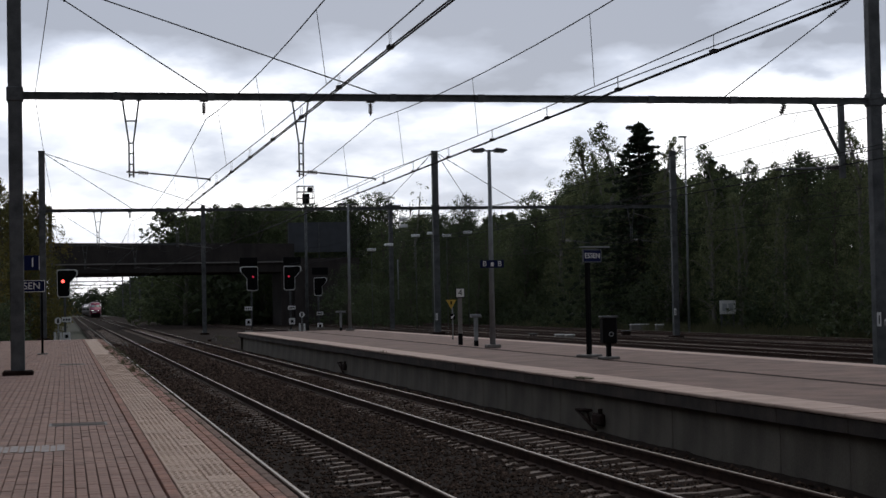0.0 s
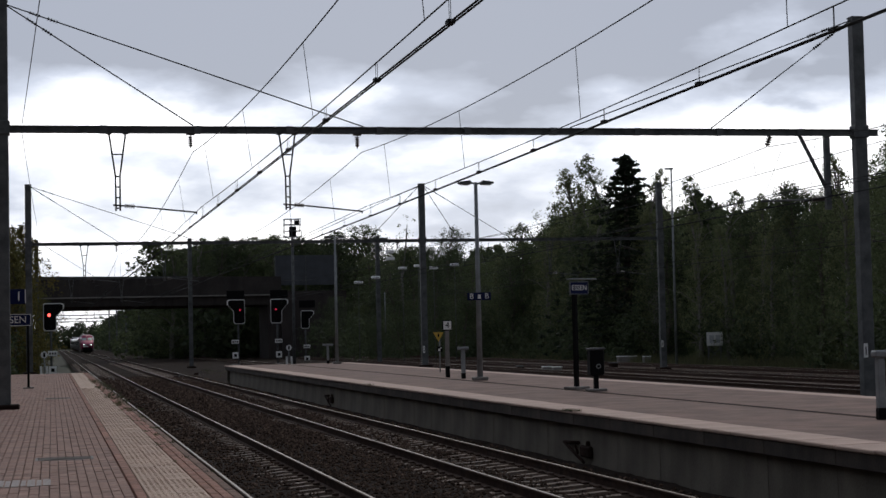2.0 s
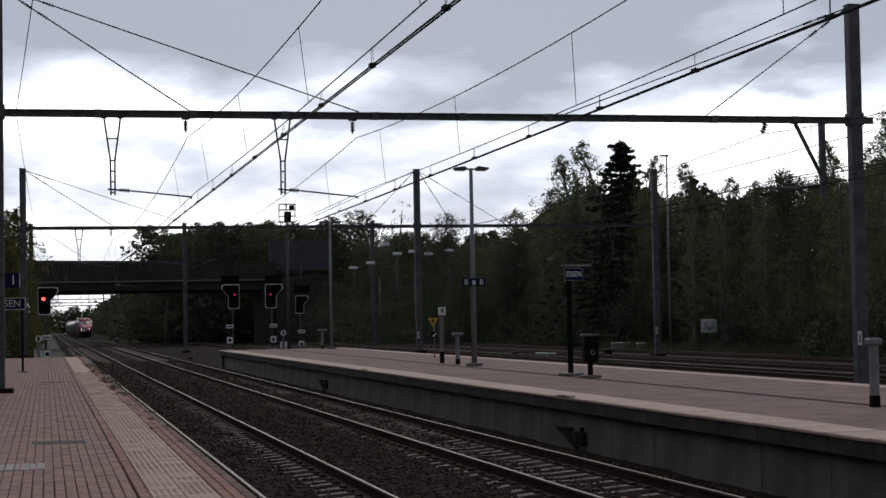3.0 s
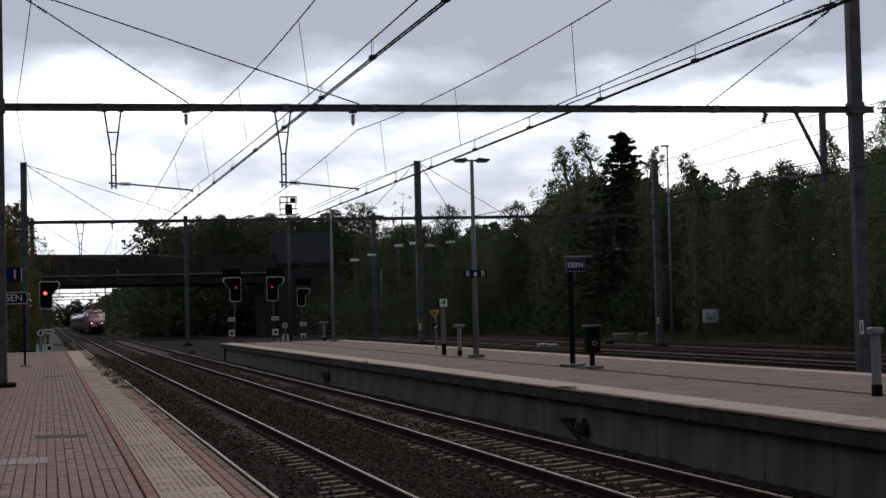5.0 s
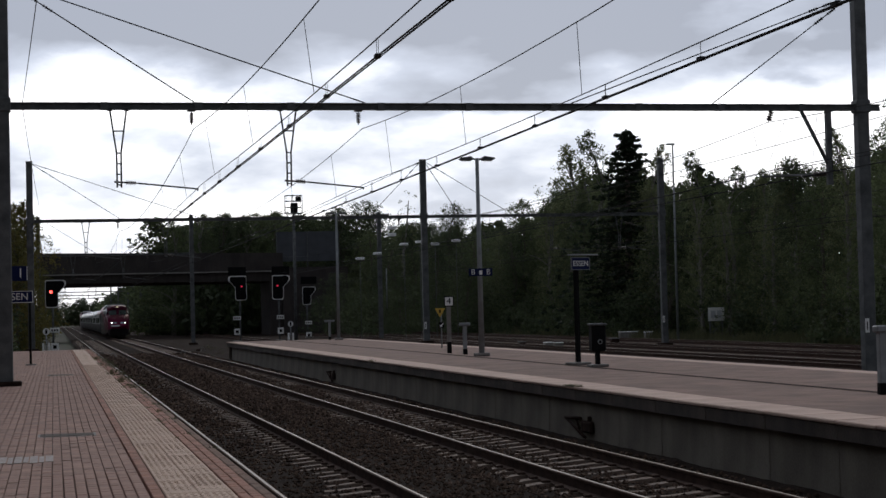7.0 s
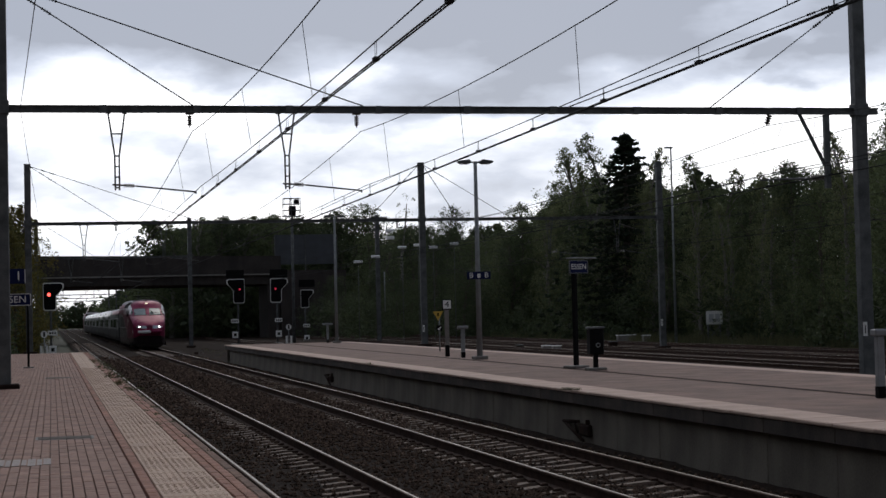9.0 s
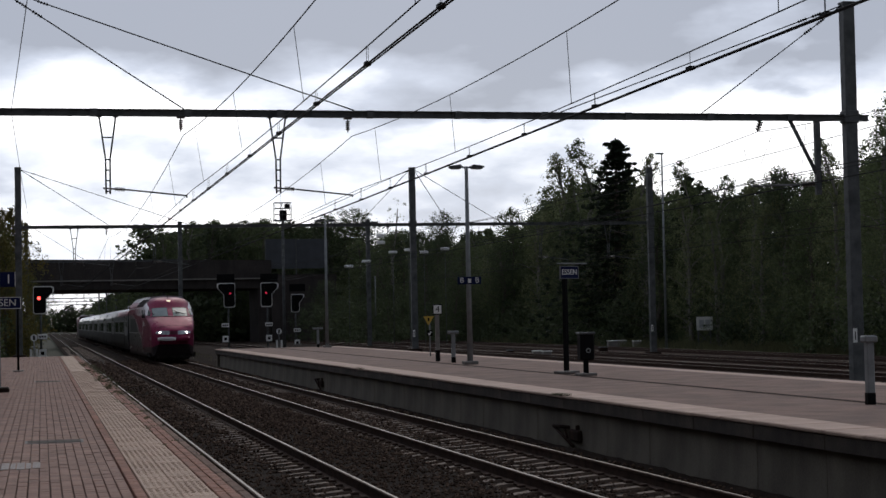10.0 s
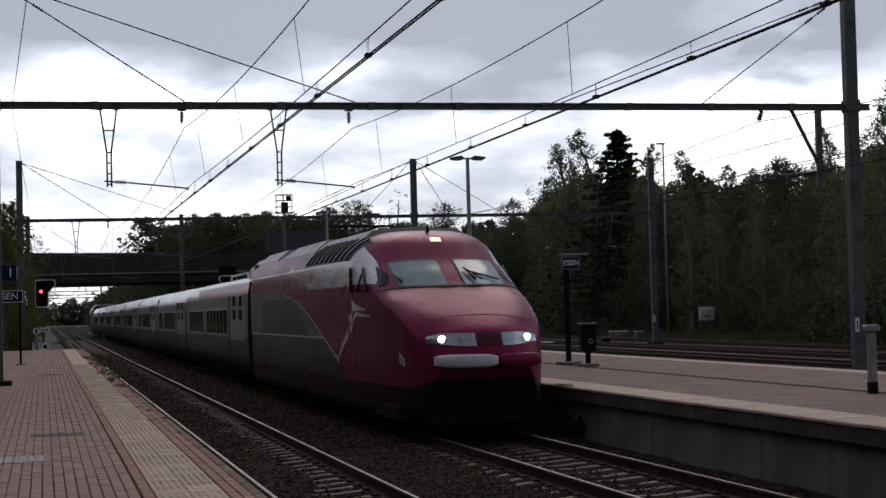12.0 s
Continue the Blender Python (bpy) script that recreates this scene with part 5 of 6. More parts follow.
    while y < 250:
        for row, x in enumerate((43.0, 47.5, 52.5, 58.5)):
            xx, yy = x + rng.uniform(-1.6, 1.6), y + rng.uniform(-2.2, 2.2) + 2.4 * (row % 2)
            h = top(xx, yy) * rng.uniform(*((0.72, 0.95), (0.82, 0.94), (0.82, 0.92), (0.80, 0.90))[row])
            plant(rng.choice(((0, 1, 2, 4, 3, 3), (0, 1, 2, 4, 4), (8, 9, 10), (9, 10))[row]), xx, yy, h, rng.uniform(0.9, 1.2))
        y += 4.7 if y < 170 else 6.5
    # trees round the bridge ramp and beyond the bridge
    for x, yy, h in ((36, 183, 9.5), (33, 176, 7.0), (38, 170, 9.0), (30, 185, 6.5), (40, 163, 9.5), (37.5, 156, 7.0), (35, 190, 11.0), (33, 165, 5.5),
                     (27, 212, 14.6), (31, 214, 14.4), (35, 212, 15.0), (39, 216, 16), (23, 216, 14.3), (19, 222, 14.6), (16.2, 230, 13.4), (21, 240, 15.4), (25, 226, 15.0), (29, 224, 15.2)):
        plant(rng.choice((0, 1, 2)), x, yy, h, 1.25)
    for k in range(14):
        plant(rng.choice((0, 1, 2, 4)), 14.6 + 1.9 * k, 216 + rng.uniform(-4, 8), 14.2 + rng.uniform(-0.9, 0.7), 1.35)
        plant(rng.choice((8, 9)), 14.0 + 2.0 * k, 232 + rng.uniform(-4, 8), 14.6 + rng.uniform(-0.9, 0.6), 1.5)
    for k in range(26):
        plant(rng.choice((8, 9, 10)), 15.0 + rng.uniform(0, 6), 240 + k * 11 + rng.uniform(-3, 3), 8.5 + rng.uniform(-1.5, 2.5) + 0.004 * k, 1.1)
        plant(rng.choice((8, 9, 10)), -7.0 - rng.uniform(0, 4), 212 + k * 12 + rng.uniform(-3, 3), 8.0 + rng.uniform(-1.5, 2.5), 1.1)
    for x in range(-24, 30, 4):
        plant(rng.choice((9, 10)), x + rng.uniform(-1, 1), 655 + rng.uniform(-8, 8), 8.5 + rng.uniform(-1.5, 1.5), 1.4)
    # beside the low platform
    for x, yy, h, k in ((-3.4, 136, 10.9, 6), (-1.9, 133, 10.9, 6), (-2.7, 140, 11.2, 6), (-4.6, 130, 11.5, 6), (-6.4, 122, 11.5, 6), (-5.6, 113, 10.2, 6), (-2.6, 128, 8.6, 6), (-3.8, 138, 10.4, 0), (-4.2, 146, 10.4, 1), (-3.4, 152, 9.0, 0), (-2.6, 158, 8.0, 2), (-8.6, 108, 10.5, 0), (-3.4, 140, 9.0, 0), (-4.2, 152, 9.0, 1), (-4.0, 165, 8.5, 2),
                        (-6, 178, 9, 1), (-3.1, 131, 5.5, 1), (-4.5, 106, 6.0, 1), (-7, 99, 8.0, 2), (-11, 95, 9, 2), (-2.4, 134, 5.0, 1)):
        plant(k, x, yy, h)
    for k in kinds:
        for ob in (*k.children_recursive, k):
            bpy.data.objects.remove(ob)


def shrubs():
    """Low growth in front of the wood and along the line."""
    rng = np.random.default_rng(8)
    cen, rad = [], []
    for _ in range(900):
        y = rng.uniform(56, 200)
        x = rng.uniform(38.2, 43.0) - (0.05 * (y - 150) if y > 150 else 0)
        if 84 < y < 116:
            x += 3.6
        z = rng.random() ** 1.6 * 3.4 * min(1, (x - 37.6) / 2.5)
        cen.append((x, y, z))
        rad.append(rng.uniform(0.5, 0.95))
    v, f = leaf_quads(rng, np.array(cen), np.array(rad), 46, 0.24)
    tagged(new("undergrowth", loose("undergrowth", v, f, M["leaf_dark"])), "dark bushes at the foot of the wood", "bushes", kind="stuff")
    cen, rad = [], []
    for _ in range(300):
        y = rng.uniform(92, 190)
        cen.append((-2.2 - rng.random() * 5, y, rng.random() ** 1.4 * 2.6))
        rad.append(rng.uniform(0.4, 0.8))
    for _ in range(260):
        y = rng.uniform(150, 192)
        cen.append((26 + rng.random() * 13, y, rng.random() ** 1.3 * 4.0))
        rad.append(rng.uniform(0.5, 0.9))
    v, f = leaf_quads(rng, np.array(cen), np.array(rad), 40, 0.22)
    tagged(new("bushes", loose("bushes", v, f, M["leaf_dark"])), "green bushes beside the line and the bridge", "bushes", kind="stuff")


def far_wood():
    """The dark woods on both sides of the line beyond the bridge."""
    rng = np.random.default_rng(13)
    cen, rad = [], []
    for _ in range(2600):
        y = 206 + 440 * rng.random()
        side = 14.5 + rng.random() * 9 if rng.random() < 0.55 else -6.0 - rng.random() * 9
        top = (9.5 if side > 0 else 7.5) * (0.75 + 0.25 * math.sin(y * 0.11 + side))
        cen.append((side, y, rng.random() * top))
        rad.append(rng.uniform(0.9, 1.6))
    for _ in range(900):
        cen.append((rng.uniform(-30, 34), 650 + rng.uniform(0, 14), rng.random() * 7.0))
        rad.append(rng.uniform(1.2, 2.2))
    v, f = leaf_quads(rng, np.array(cen), np.array(rad), 12, 1.0)
    tagged(new("far_woods", loose("far_woods", v, f, M["leaf_dark"])), "dark woods along the line beyond the bridge", "woods", kind="stuff")


def blades(name, spots, label):
    """Tufts of grass blades: (x, y, z, spread, height, count)."""
    rng = np.random.default_rng(11)
    verts, faces = [], []
    for x, y, z, spread, h, n in spots:
        for _ in range(n):
            a, r = rng.random() * 6.28, spread * rng.random() ** 0.6
            px, py = x + r * math.cos(a), y + r * math.sin(a)
            hh, ln, d = h * rng.uniform(0.4, 1.1), h * rng.uniform(0.1, 0.6), rng.random() * 6.28
            w = 0.006 + 0.012 * h
            b = len(verts)
            verts += [(px - w, py, z), (px + w, py, z), (px + math.cos(d) * ln, py + math.sin(d) * ln, z + hh)]
            faces.append((b, b + 1, b + 2))
    tagged(new(name, loose(name, verts, faces, M["blade"])), label, "grass", kind="stuff")


def weeds():
    rng = random.Random(4)
    spots = []
    for _ in range(150):
        spots.append((rng.uniform(1.48, 1.86), 15 + 59 * rng.random() ** 0.6, 0.545, 0.06, rng.uniform(0.02, 0.06), 9))
    for _ in range(22):
        spots.append((rng.uniform(1.5, 1.95), rng.uniform(34, 70), 0.54, 0.12, rng.uniform(0.06, 0.14), 26))
    for _ in range(5):
        spots.append((8.5 + rng.uniform(0, 0.25), 27.9 + rng.uniform(-0.3, 0.3), 0.765, 0.12, 0.05, 22))
    spots.append((8.47, 46.5, 0.76, 0.14, 0.06, 30))
    blades("edge_weeds", spots, "green weeds growing along the platform edges")
    spots = []
    for _ in range(700):
        y = rng.uniform(56, 150)
        spots.append((rng.uniform(38.3, 42.0), y, -0.25, 0.4, rng.uniform(0.3, 0.95), 26))
    for _ in range(120):
        spots.append((rng.uniform(9.5, 24), rng.uniform(89, 130), -0.3, 0.3, rng.uniform(0.15, 0.4), 18))
    blades("tall_grass", spots, "tall dry grass between the yard and the wood")


forest()
shrubs()
far_wood()
weeds()


# ---------------------------------------------------------------- signals, signs and platform things
HEAD = [(-0.78, 1.0), (-0.68, 1.08), (0.6, 1.08), (0.78, 0.98), (0.78, 0.66), (0.22, 0.06), (0.22, -0.9), (0.10, -1.06), (-0.66, -1.06), (-0.78, -0.92)]


def signal(x, y, zc, side, lamp, base, top_panel=True, scale=1.0):
    s = thing("railway_signal", (x, y, base), "black light signal with a white border" + (" showing red" if lamp == "red_on" else ""), "signal", "light signals")
    zc -= base
    out = [(side * a * scale, zc + b * scale) for a, b in (HEAD if side > 0 else HEAD[::-1])]
    inn = [((side * (a * 0.91 - 0.03)) * scale, zc + b * scale * 0.935) for a, b in (HEAD if side > 0 else HEAD[::-1])]
    part("border", plate(bmesh.new(), out, -0.05, 0.0), M["white"], s, "white border")
    part("panel", plate(bmesh.new(), inn, -0.075, -0.052), M["black"], s)
    for lx, lz in ((-0.34, 0.62), (-0.34, 0.16), (-0.34, -0.3), (-0.34, -0.74), (0.28, 0.68)):
        c = (side * lx * scale, -0.076, zc + lz * scale)
        part("hood", tb(c, (c[0], -0.22, c[2]), 0.15 * scale, 0.14 * scale, 14), M["black"], s)
    if lamp:
        c = (side * -0.34 * scale, -0.224, zc + 0.16 * scale)
        part("lamp", tb(c, (c[0], -0.236, c[2]), (0.115 if lamp == "red_on" else 0.085), sides=16), M[lamp], s, "glowing red lamp")
    part("post", tb((side * -0.2, 0.08, 0), (side * -0.2, 0.08, zc + 1.0 * scale), 0.085, 0.075, 12), M["steel"], s)
    if top_panel:
        part("route_panel", bx(-0.8, 0.75, -0.06, 0.05, zc + 1.15, zc + 1.85, 0.02), M["black"], s)
    p1 = part("plate", bx(-0.42, 0.22, -0.05, 0.0, zc - 2.75, zc - 2.42, 0.01), M["white"], s, "white plate with unreadable marks")
    for k in range(3):
        part("mark", bx(-0.34 + k * 0.18, -0.22 + k * 0.18, -0.056, -0.052, zc - 2.66, zc - 2.52), M["black"], p1)
    p2 = part("plate", bx(-0.36, 0.16, -0.05, 0.0, zc - 4.05, zc - 3.5, 0.01), M["white"], s)
    part("mark", bx(-0.22, 0.02, -0.056, -0.052, zc - 3.9, zc - 3.65), M["black"], p2)
    part("foot", bx(-0.42, 0.3, -0.2, 0.3, -0.35, 0.12, 0.02), M["plinth"], s)


signal(0.16, 126, 3.95, 1, "red_on", -0.2, False, 0.93)
signal(15.65, 150, 4.45, -1, "red_dim", -0.2)
signal(19.45, 150, 4.45, 1, "red_dim", -0.2)
signal(24.1, 165, 3.82, 1, None, -0.2, True, 0.82)


def disc_sign(x, y, zc, base):
    s = thing("disc_sign", (x, y, base), "round white track sign with a dark centre on a post", "track sign")
    part("post", tb((0, 0, 0), (0, 0, zc - base), 0.04, sides=8), M["galv"], s)
    part("disc", tb((0, -0.05, zc - base), (0, -0.03, zc - base), 0.24, sides=24), M["white"], s)
    part("mark", bx(-0.07, 0.07, -0.06, -0.052, zc - base - 0.16, zc - base + 0.16), M["black"], s)
    for k in (-0.3, 0.1):
        part("stake", bx(k, k + 0.16, -0.3, -0.2, 0, 0.75, 0.01), M["white"], s, "short white marker stake")


disc_sign(-0.52, 124, 1.3, -0.25)
disc_sign(19.95, 148, 1.25, -0.25)


def lamp_post(x, y, base, h, signs):
    s = thing("platform_lamp", (x, y, base), "grey steel platform lamp with two flat heads", "lamp post", "platform lamps")
    part("post", tb((0, 0, 0), (0, 0, h), 0.085, 0.05, 14), M["galv"], s, "tapered galvanised post")
    part("foot", bx(-0.2, 0.2, -0.2, 0.2, 0, 0.1, 0.02), M["plinth"], s)
    for k in (-1, 1):
        bm = bmesh.new()
        tube(bm, (0, 0, h - 0.06), (k * 0.16, 0, h + 0.0), 0.025)
        head = part("arm", bm, M["galv"], s)
        bm = bmesh.new()
        v = [(k * 0.12, h - 0.03), (k * 0.20, h + 0.05), (k * 0.50, h + 0.01), (k * 0.52, h - 0.03), (k * 0.44, h - 0.07), (k * 0.18, h - 0.07)]
        plate(bm, v if k < 0 else v[::-1], -0.13, 0.13)
        hd = part("lamp_head", bm, M["steel"], head)
        part("lens", bx(min(k * 0.2, k * 0.44), max(k * 0.2, k * 0.44), -0.1, 0.1, h - 0.082, h - 0.072), M["lampglass"], head)
    if signs:
        z = 3.175 - base
        for k in (-1, 1):
            xa, xb = (-0.35, -0.1) if k < 0 else (0.1, 0.35)
            b = part("sign", bx(xa, xb, -0.11, -0.09, z - 0.11, z + 0.11, 0.008), M["blue"], s, "small blue platform sign")
            lettering("letter", "B", 0.22, M["white"], b, pose((xa + xb) / 2, -0.113, z, 90, 0, 0))
        b = part("sign", bx(-0.098, 0.098, -0.115, -0.095, z - 0.11, z + 0.11, 0.008), M["blue"], s)
        part("mark", bx(-0.045, 0.045, -0.12, -0.116, z - 0.07, z + 0.05), M["white"], b)
    return s


lamp_post(12.02, 48.2, 0.76, 5.72, True)
lamp_post(13.9, 85.2, 0.76, 6.35, False)


def number_post():
    s = thing("number_post", (12.03, 52.4, 0.76), "dark post with a white number four plate", "marker post")
    part("post", bx(-0.06, 0.06, -0.05, 0.05, 0.35, 1.5, 0.01), M["plinth"], s)
    part("sleeve", bx(-0.065, 0.065, -0.055, 0.055, 0, 0.36, 0.01), M["black"], s)
    part("frame", bx(-0.155, 0.155, -0.07, -0.045, 1.46, 1.78, 0.01), M["black"], s)
    b = part("plate", bx(-0.125, 0.125, -0.085, -0.072, 1.49, 1.75, 0.006), M["white"], s)
    lettering("number", "4", 0.27, M["black"], b, pose(0, -0.09, 1.62, 90, 0, 0))


def slim_post(x, y, h, w):
    s = thing("slim_post", (x, y, 0.76), "pale grey post with a short box on top", "post", "slim platform posts")
    part("post", bx(-0.055, 0.055, -0.055, 0.055, 0.16, h, 0.012), M["galv"], s)
    part("sleeve", bx(-0.06, 0.06, -0.06, 0.06, 0, 0.17, 0.01), M["black"], s)
    part("box", bx(-w / 2, w / 2, -0.09, 0.09, h, h + 0.1, 0.02), M["galv"], s)


number_post()
slim_post(12.09, 50.55, 0.86, 0.32)
slim_post(13.55, 85.9, 0.9, 0.5)
slim_post(11.44, 22.46, 0.88, 0.2)


def name_sign_right():
    s = thing("station_sign", (11.85, 38.3, 0.76), "dark blue station name sign on a black post", "station sign", turn=24)
    part("post", bx(-0.05, 0.05, -0.05, 0.05, 0.05, 2.25, 0.01), M["black"], s)
    part("foot", bx(-0.22, 0.22, -0.22, 0.22, 0, 0.07, 0.015), M["plinth"], s)
    b = part("board", bx(-0.2, 0.36, -0.085, -0.055, 2.2, 2.5, 0.008), M["blue"], s)
    lettering("name", "ESSEN", 0.175, M["white"], b, pose(0.08, -0.088, 2.35, 90, 0, 0))
    for x0, x1, z0, z1 in ((-0.2, 0.36, 2.485, 2.497), (-0.2, 0.36, 2.203, 2.215), (-0.2, -0.188, 2.216, 2.484), (0.348, 0.36, 2.216, 2.484)):
        part("rim", bx(x0, x1, -0.09, -0.05, z0, z1), M["galv"], b)
    part("lamp_bar", bx(-0.2, 0.62, -0.12, 0.05, 2.54, 2.57, 0.01), M["galv"], s, "thin grey lamp bar")


def bin_post():
    s = thing("litter_bin", (11.84, 36.8, 0.76), "black litter bin with a round badge on a post", "litter bin")
    part("post", bx(-0.05, 0.05, -0.05, 0.05, 0.05, 0.4, 0.01), M["black"], s)
    part("foot", bx(-0.2, 0.2, -0.2, 0.2, 0, 0.06, 0.015), M["plinth"], s)
    b = part("bin", bx(-0.16, 0.17, -0.14, 0.14, 0.35, 0.92, 0.03), M["black"], s)
    part("lid", bx(-0.18, 0.19, -0.16, 0.16, 0.92, 0.97, 0.015), M["steel"], s)
    part("badge", tb((0.02, -0.143, 0.56), (0.02, -0.15, 0.56), 0.055, sides=18), M["galv"], b)
    part("badge_core", tb((0.02, -0.15, 0.56), (0.02, -0.154, 0.56), 0.035, sides=16), M["black"], b)


def name_sign_left():
    s = thing("platform_sign", (-0.80, 61.75, 0.55), "blue platform number and station name signs on a post", "station sign")
    part("post", tb((0, 0, 0), (0, 0, 2.6), 0.04, sides=10), M["black"], s)
    part("foot", bx(-0.18, 0.18, -0.18, 0.18, 0, 0.04, 0.01), M["plinth"], s)
    part("post", tb((-0.95, 0, 0), (-0.95, 0, 3.4), 0.04, sides=10), M["black"], s)
    b = part("board", bx(-1.02, 0.1, -0.075, -0.045, 2.19, 2.58, 0.01), M["blue"], s, "blue board with white lettering and rim")
    lettering("name", "ESSEN", 0.34, M["white"], b, pose(-0.5, -0.078, 2.385, 90, 0, 0))
    for x0, x1, z0, z1 in ((-1.03, 0.11, 2.57, 2.59), (-1.03, 0.11, 2.18, 2.20), (0.09, 0.11, 2.2, 2.57)):
        part("rim", bx(x0, x1, -0.085, -0.05, z0, z1), M["white"], b)
    b = part("number_board", bx(-1.0, -0.06, -0.075, -0.045, 2.94, 3.46, 0.01), M["blue"], s)
    lettering("number", "1", 0.46, M["white"], b, pose(-0.3, -0.078, 3.2, 90, 0, 0))
    part("rim", bx(-0.09, -0.065, -0.085, -0.05, 2.96, 3.44), M["white"], b)
    part("symbol", bx(-0.86, -0.62, -0.082, -0.077, 3.06, 3.34), M["white"], b)


name_sign_right()
bin_post()
name_sign_left()


def yellow_sign():
    s = thing("warning_sign", (13.45, 60.0, 0.76), "yellow triangular track sign above a small arrow plate", "track sign")
    part("post", tb((0.05, 0, 0), (0.05, 0, 1.4), 0.025, sides=8), M["galv"], s)
    part("triangle", plate(bmesh.new(), [(-0.19, 1.42), (0.19, 1.42), (0.0, 1.09)][::-1], -0.05, -0.03), M["yellow"], s)
    b = part("mark", bx(-0.03, 0.03, -0.056, -0.052, 1.25, 1.37), M["black"], s)
    a = part("arrow_plate", bx(-0.06, 0.14, -0.05, -0.03, 0.72, 0.92, 0.005), M["black"], s)
    part("arrow", plate(bmesh.new(), [(-0.02, 0.75), (0.07, 0.76), (0.045, 0.79), (0.11, 0.86), (0.085, 0.885), (0.02, 0.815), (-0.01, 0.84)], -0.056, -0.052), M["white"], s)


def notice_board():
    s = thing("notice_board", (41.9, 105.0, -0.15), "white notice board on two crossed legs in the grass", "notice board")
    f = part("frame", bx(-0.56, 0.56, -0.05, 0.0, 1.12, 2.0, 0.02), M["white"], s)
    part("face", bx(-0.5, 0.5, -0.062, -0.052, 1.18, 1.94), M["white"], s)
    for k in range(2):
        part("mark", bx(-0.38 + 0.42 * k, -0.06 + 0.42 * k, -0.068, -0.064, 1.3, 1.8), mat("faded_print", (0.55, 0.57, 0.58), 0.6), f, "faded grey print")
    for k in (-0.42, 0.42):
        part("leg", bx(k - 0.04, k + 0.04, 0.002, 0.08, -0.2, 1.9), M["steel"], s)
    part("brace", tb((-0.42, 0.04, 0.2), (0.42, 0.04, 1.0), 0.025, sides=6), M["steel"], s)
    part("brace", tb((0.42, 0.09, 0.2), (-0.42, 0.09, 1.0), 0.025, sides=6), M["steel"], s)


def yard_lamp(x, y, h, kind):
    s = thing("yard_lamp", (x, y, -0.25), "slim grey yard lamp with a flat pale head", "lamp post", "yard lamps")
    part("post", tb((0, 0, 0), (0, 0, h + 0.25), 0.09 if kind else 0.03, 0.05 if kind else 0.02, 10), M["galv"] if kind else M["steel"], s)
    if kind:
        part("lamp_head", bx(-0.42, 0.12, -0.13, 0.13, h + 0.22, h + 0.33, 0.03), M["galv"], s)
    else:
        part("lamp_head", bx(-0.36, 0.36, -0.15, 0.15, h + 0.2, h + 0.42, 0.05), M["lampglass"], s, "pale lamp housing")


yellow_sign()
notice_board()
yard_lamp(39.25, 105.0, 12.45, True)
for lx, lz in ((24.75, 6.47), (26.22, 6.87), (28.48, 7.6), (29.83, 7.78), (31.13, 7.58), (32.93, 7.84)):
    yard_lamp(lx, 140.0, lz, False)


def cage_tower():
    s = thing("signal_tower", (20.7, 150.0, -0.25), "steel pole with a railed cage on top", "tower")
    part("pole", tb((0, 0, 0), (0, 0, 11.3), 0.14, 0.11, 12), M["steel"], s)
    part("floor", bx(-0.8, 0.8, -0.5, 0.5, 11.15, 11.22), M["steel"], s)
    for x in (-0.75, -0.1, 0.75):
        for y in (-0.45, 0.45):
            part("post", tb((x, y, 11.2), (x * 0.93, y, 12.75), 0.03, sides=6), M["steel"], s)
    for z in (11.7, 12.25, 12.75):
        for y in (-0.45, 0.45):
            part("rail", tb((-0.75, y, z), (0.75, y, z), 0.03, sides=6), M["steel"], s)
    part("lamp_box", bx(-0.25, 0.35, -0.25, 0.25, 11.25, 12.1, 0.04), M["black"], s)
    part("lamp_box", bx(0.2, 0.62, -0.35, 0.2, 12.2, 12.65, 0.04), M["black"], s)
    for k in range(12):
        part("rung", tb((-0.25, -0.2, 0.6 + k * 0.85), (0.25, -0.2, 0.6 + k * 0.85), 0.02, sides=5), M["steel"], s)


cage_tower()


def yard_mast():
    s = thing("yard_mast", (26.9, 142.66, -0.25), "dark steel mast with a short cross arm and lamps", "mast")
    part("post", bx(-0.17, 0.17, -0.15, 0.15, 0, 10.8, 0.02), M["steel"], s)
    part("cross_arm", bx(-0.6, 0.9, -0.06, 0.06, 10.45, 10.62, 0.02), M["steel"], s)
    part("bracket", bx(-0.5, 0.5, -0.08, 0.08, 9.5, 9.62, 0.02), M["steel"], s)
    for x, z in ((0.7, 9.3), (0.75, 8.7)):
        part("lamp_head", bx(x, x + 0.7, -0.15, 0.15, z, z + 0.28, 0.05), M["lampglass"], s, "pale lamp housing")
    part("conduit", tb((0.55, 0, 2.6), (0.55, 0, 6.0), 0.05, sides=8), M["galv"], s)


yard_mast()


def plates_on_masts():
    for x, y, z in ((21.25, 42.49, 1.42), (33.75, 92.49, 1.3), (19.92, 92.49, 1.3)):
        s = thing("mast_plate", (x, y, z), "small white number plate fixed to the mast", "plate", "mast plates")
        part("plate", bx(-0.06, 0.06, -0.012, 0.0, -0.19, 0.19), M["white"], s)
        part("mark", bx(-0.015, 0.015, -0.016, -0.012, -0.12, 0.1), M["black"], s)


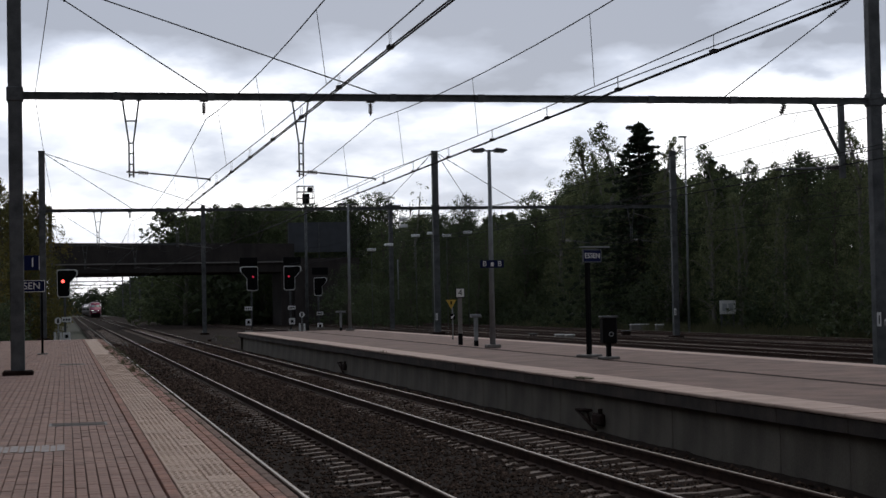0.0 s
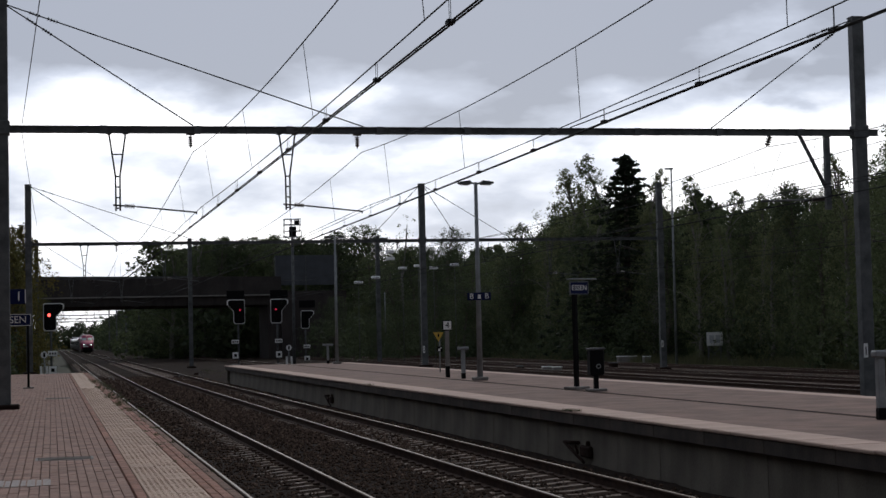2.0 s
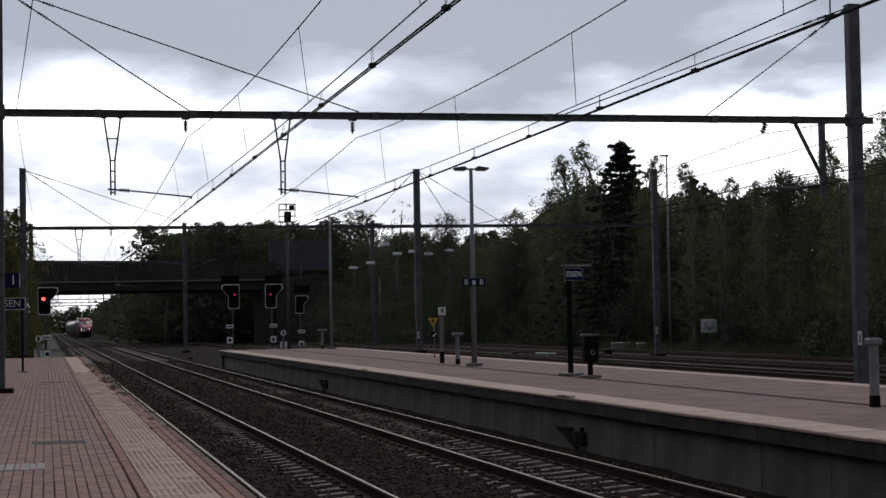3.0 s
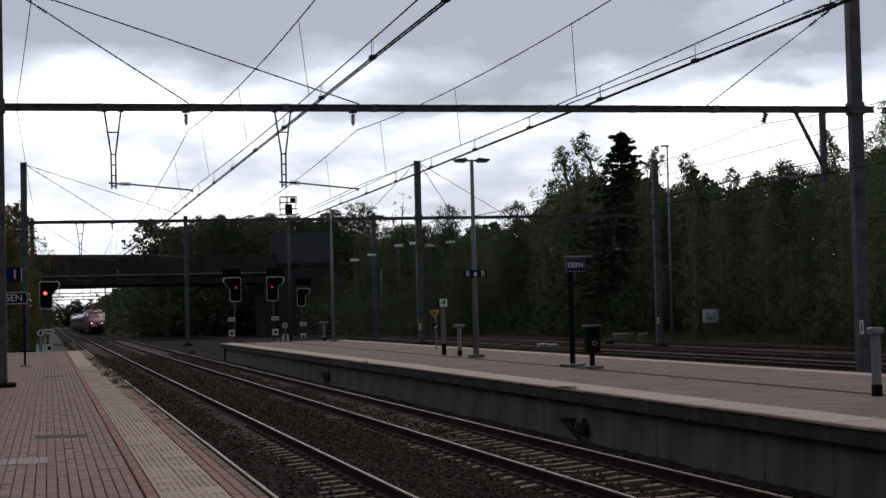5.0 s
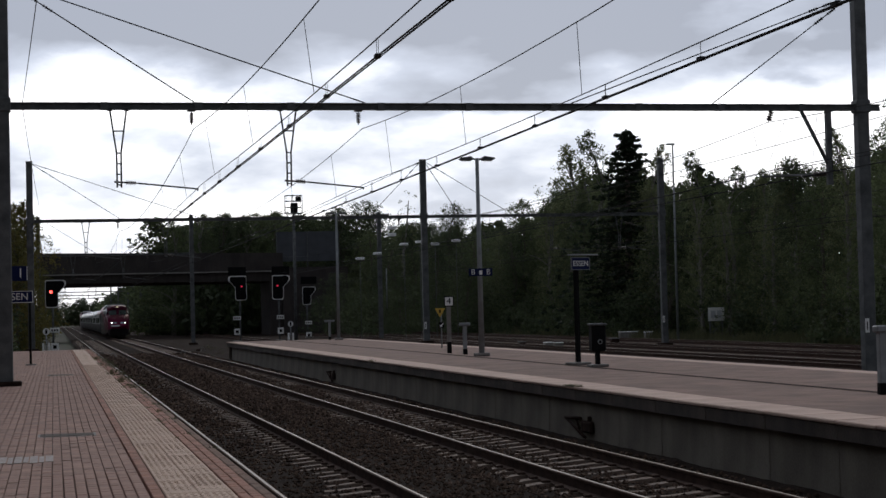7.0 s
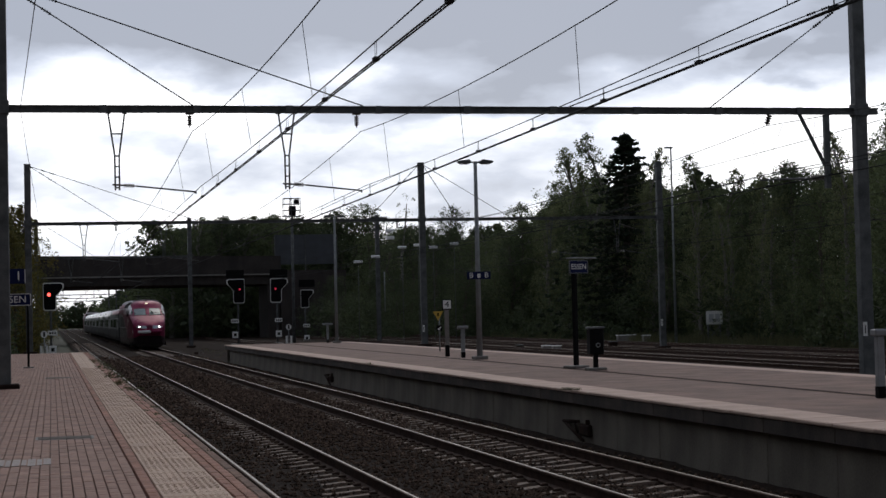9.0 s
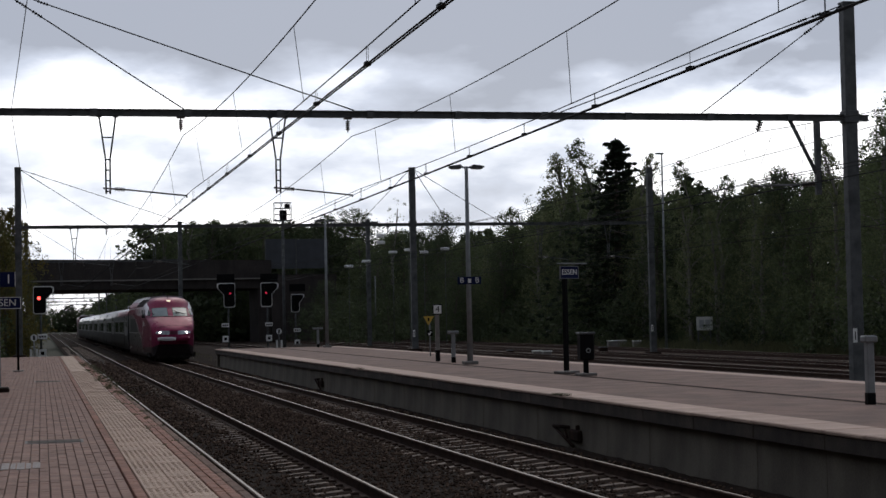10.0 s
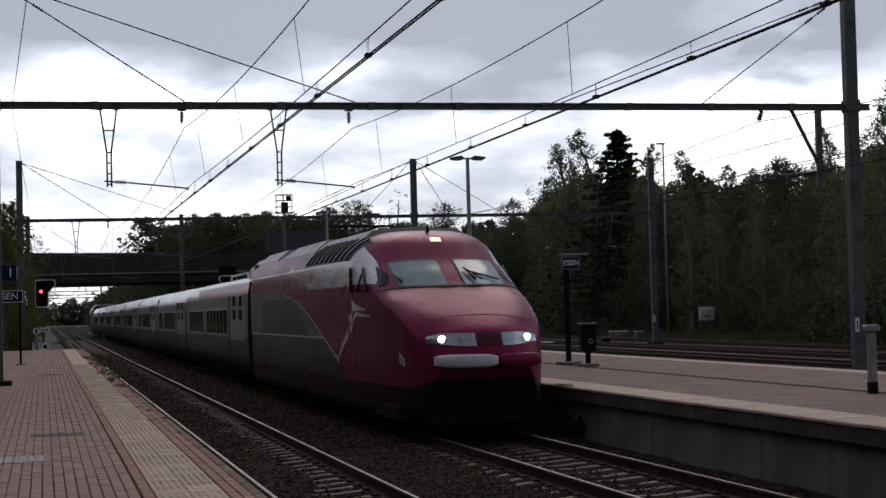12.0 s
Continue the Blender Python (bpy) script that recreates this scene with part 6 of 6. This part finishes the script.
def trackside_boxes():
    spots = ((28.0, 102.1, 0.4, 0.25), (28.5, 98.0, 0.5, 0.25), (28.65, 96.4, 0.5, 0.25), (33.9, 101.8, 0.5, 0.3), (38.6, 113.0, 1.3, 0.5), (39.0, 110.0, 0.5, 0.5))
    for i, (x, y, w, h) in enumerate(spots):
        s = thing("cable_box", (x, y, -0.22), "pale concrete cable box beside the yard track" if i % 3 else "dark trackside equipment box", "cable box", "trackside boxes")
        part("box", bx(-w / 2, w / 2, -0.2, 0.2, 0, h, 0.03), M["plinth"] if i % 3 else M["brown"], s)
        part("lid", bx(-w / 2 - 0.02, w / 2 + 0.02, -0.22, 0.22, h, h + 0.05, 0.015), M["white"] if i % 3 else M["steel"], s)
    for x, y in ((2.15, 74.0), (3.44, 104.7), (7.65, 105.7), (9.6, 114.6)):
        s = thing("track_bond", (x, y, -0.2), "bent pale cable hoop beside the rail", "cable")
        bm = bmesh.new()
        pts = [(0.14 * math.cos(a), 0, 0.24 * math.sin(a)) for a in np.linspace(0, math.pi, 9)]
        for a, b in zip(pts, pts[1:]):
            tube(bm, a, b, 0.032, sides=8, caps=False)
        bmesh.ops.remove_doubles(bm, verts=bm.verts, dist=0.01)
        part("hoop", bm, M["plinth"], s)
        part("box", bx(-0.45, -0.2, -0.12, 0.12, 0, 0.14, 0.02), M["brown"], s)


plates_on_masts()
trackside_boxes()


def station_house():
    """Added unseen walls that close the place beside and behind the camera and keep left light off the train side."""
    s = thing("station_house", (-12.5, 4.0, 0.55), "plain unseen block added beside the low platform to shade the train side", "building", kind="structure")
    part("wall", bx(-3.0, 3.0, -18, 84, -0.02, 9.5), M["brickwall"], s)
    part("roof", bx(-3.5, 3.6, -18.4, 84.4, 9.5, 9.9), M["slate"], s)


station_house()


def painted_marks():
    s = thing("platform_marking", (-0.33, 19.85, 0.553), "worn white painted marking on the pavers", "marking", kind="structure")
    for k in range(9):
        w = 0.055 if k % 2 else 0.085
        part("bar", bx(-0.42 + 0.085 * k - w / 2, -0.42 + 0.085 * k + w / 2, -0.5 + 0.05 * (k % 3), 0.45 - 0.08 * (k % 2), 0, 0.004), mat("worn_paint", (0.42, 0.38, 0.35), 0.85, color2=(0.22, 0.18, 0.165), scale=14, fine=80) if k == 0 else bpy.data.materials["worn_paint"], s)


painted_marks()

platform_right()
platform_left()
drain_cover(-0.2, 0.5, 23.6, 24.1, 0.55)
drain_cover(-0.17, 0.48, 49.4, 50.1, 0.55)
motions()
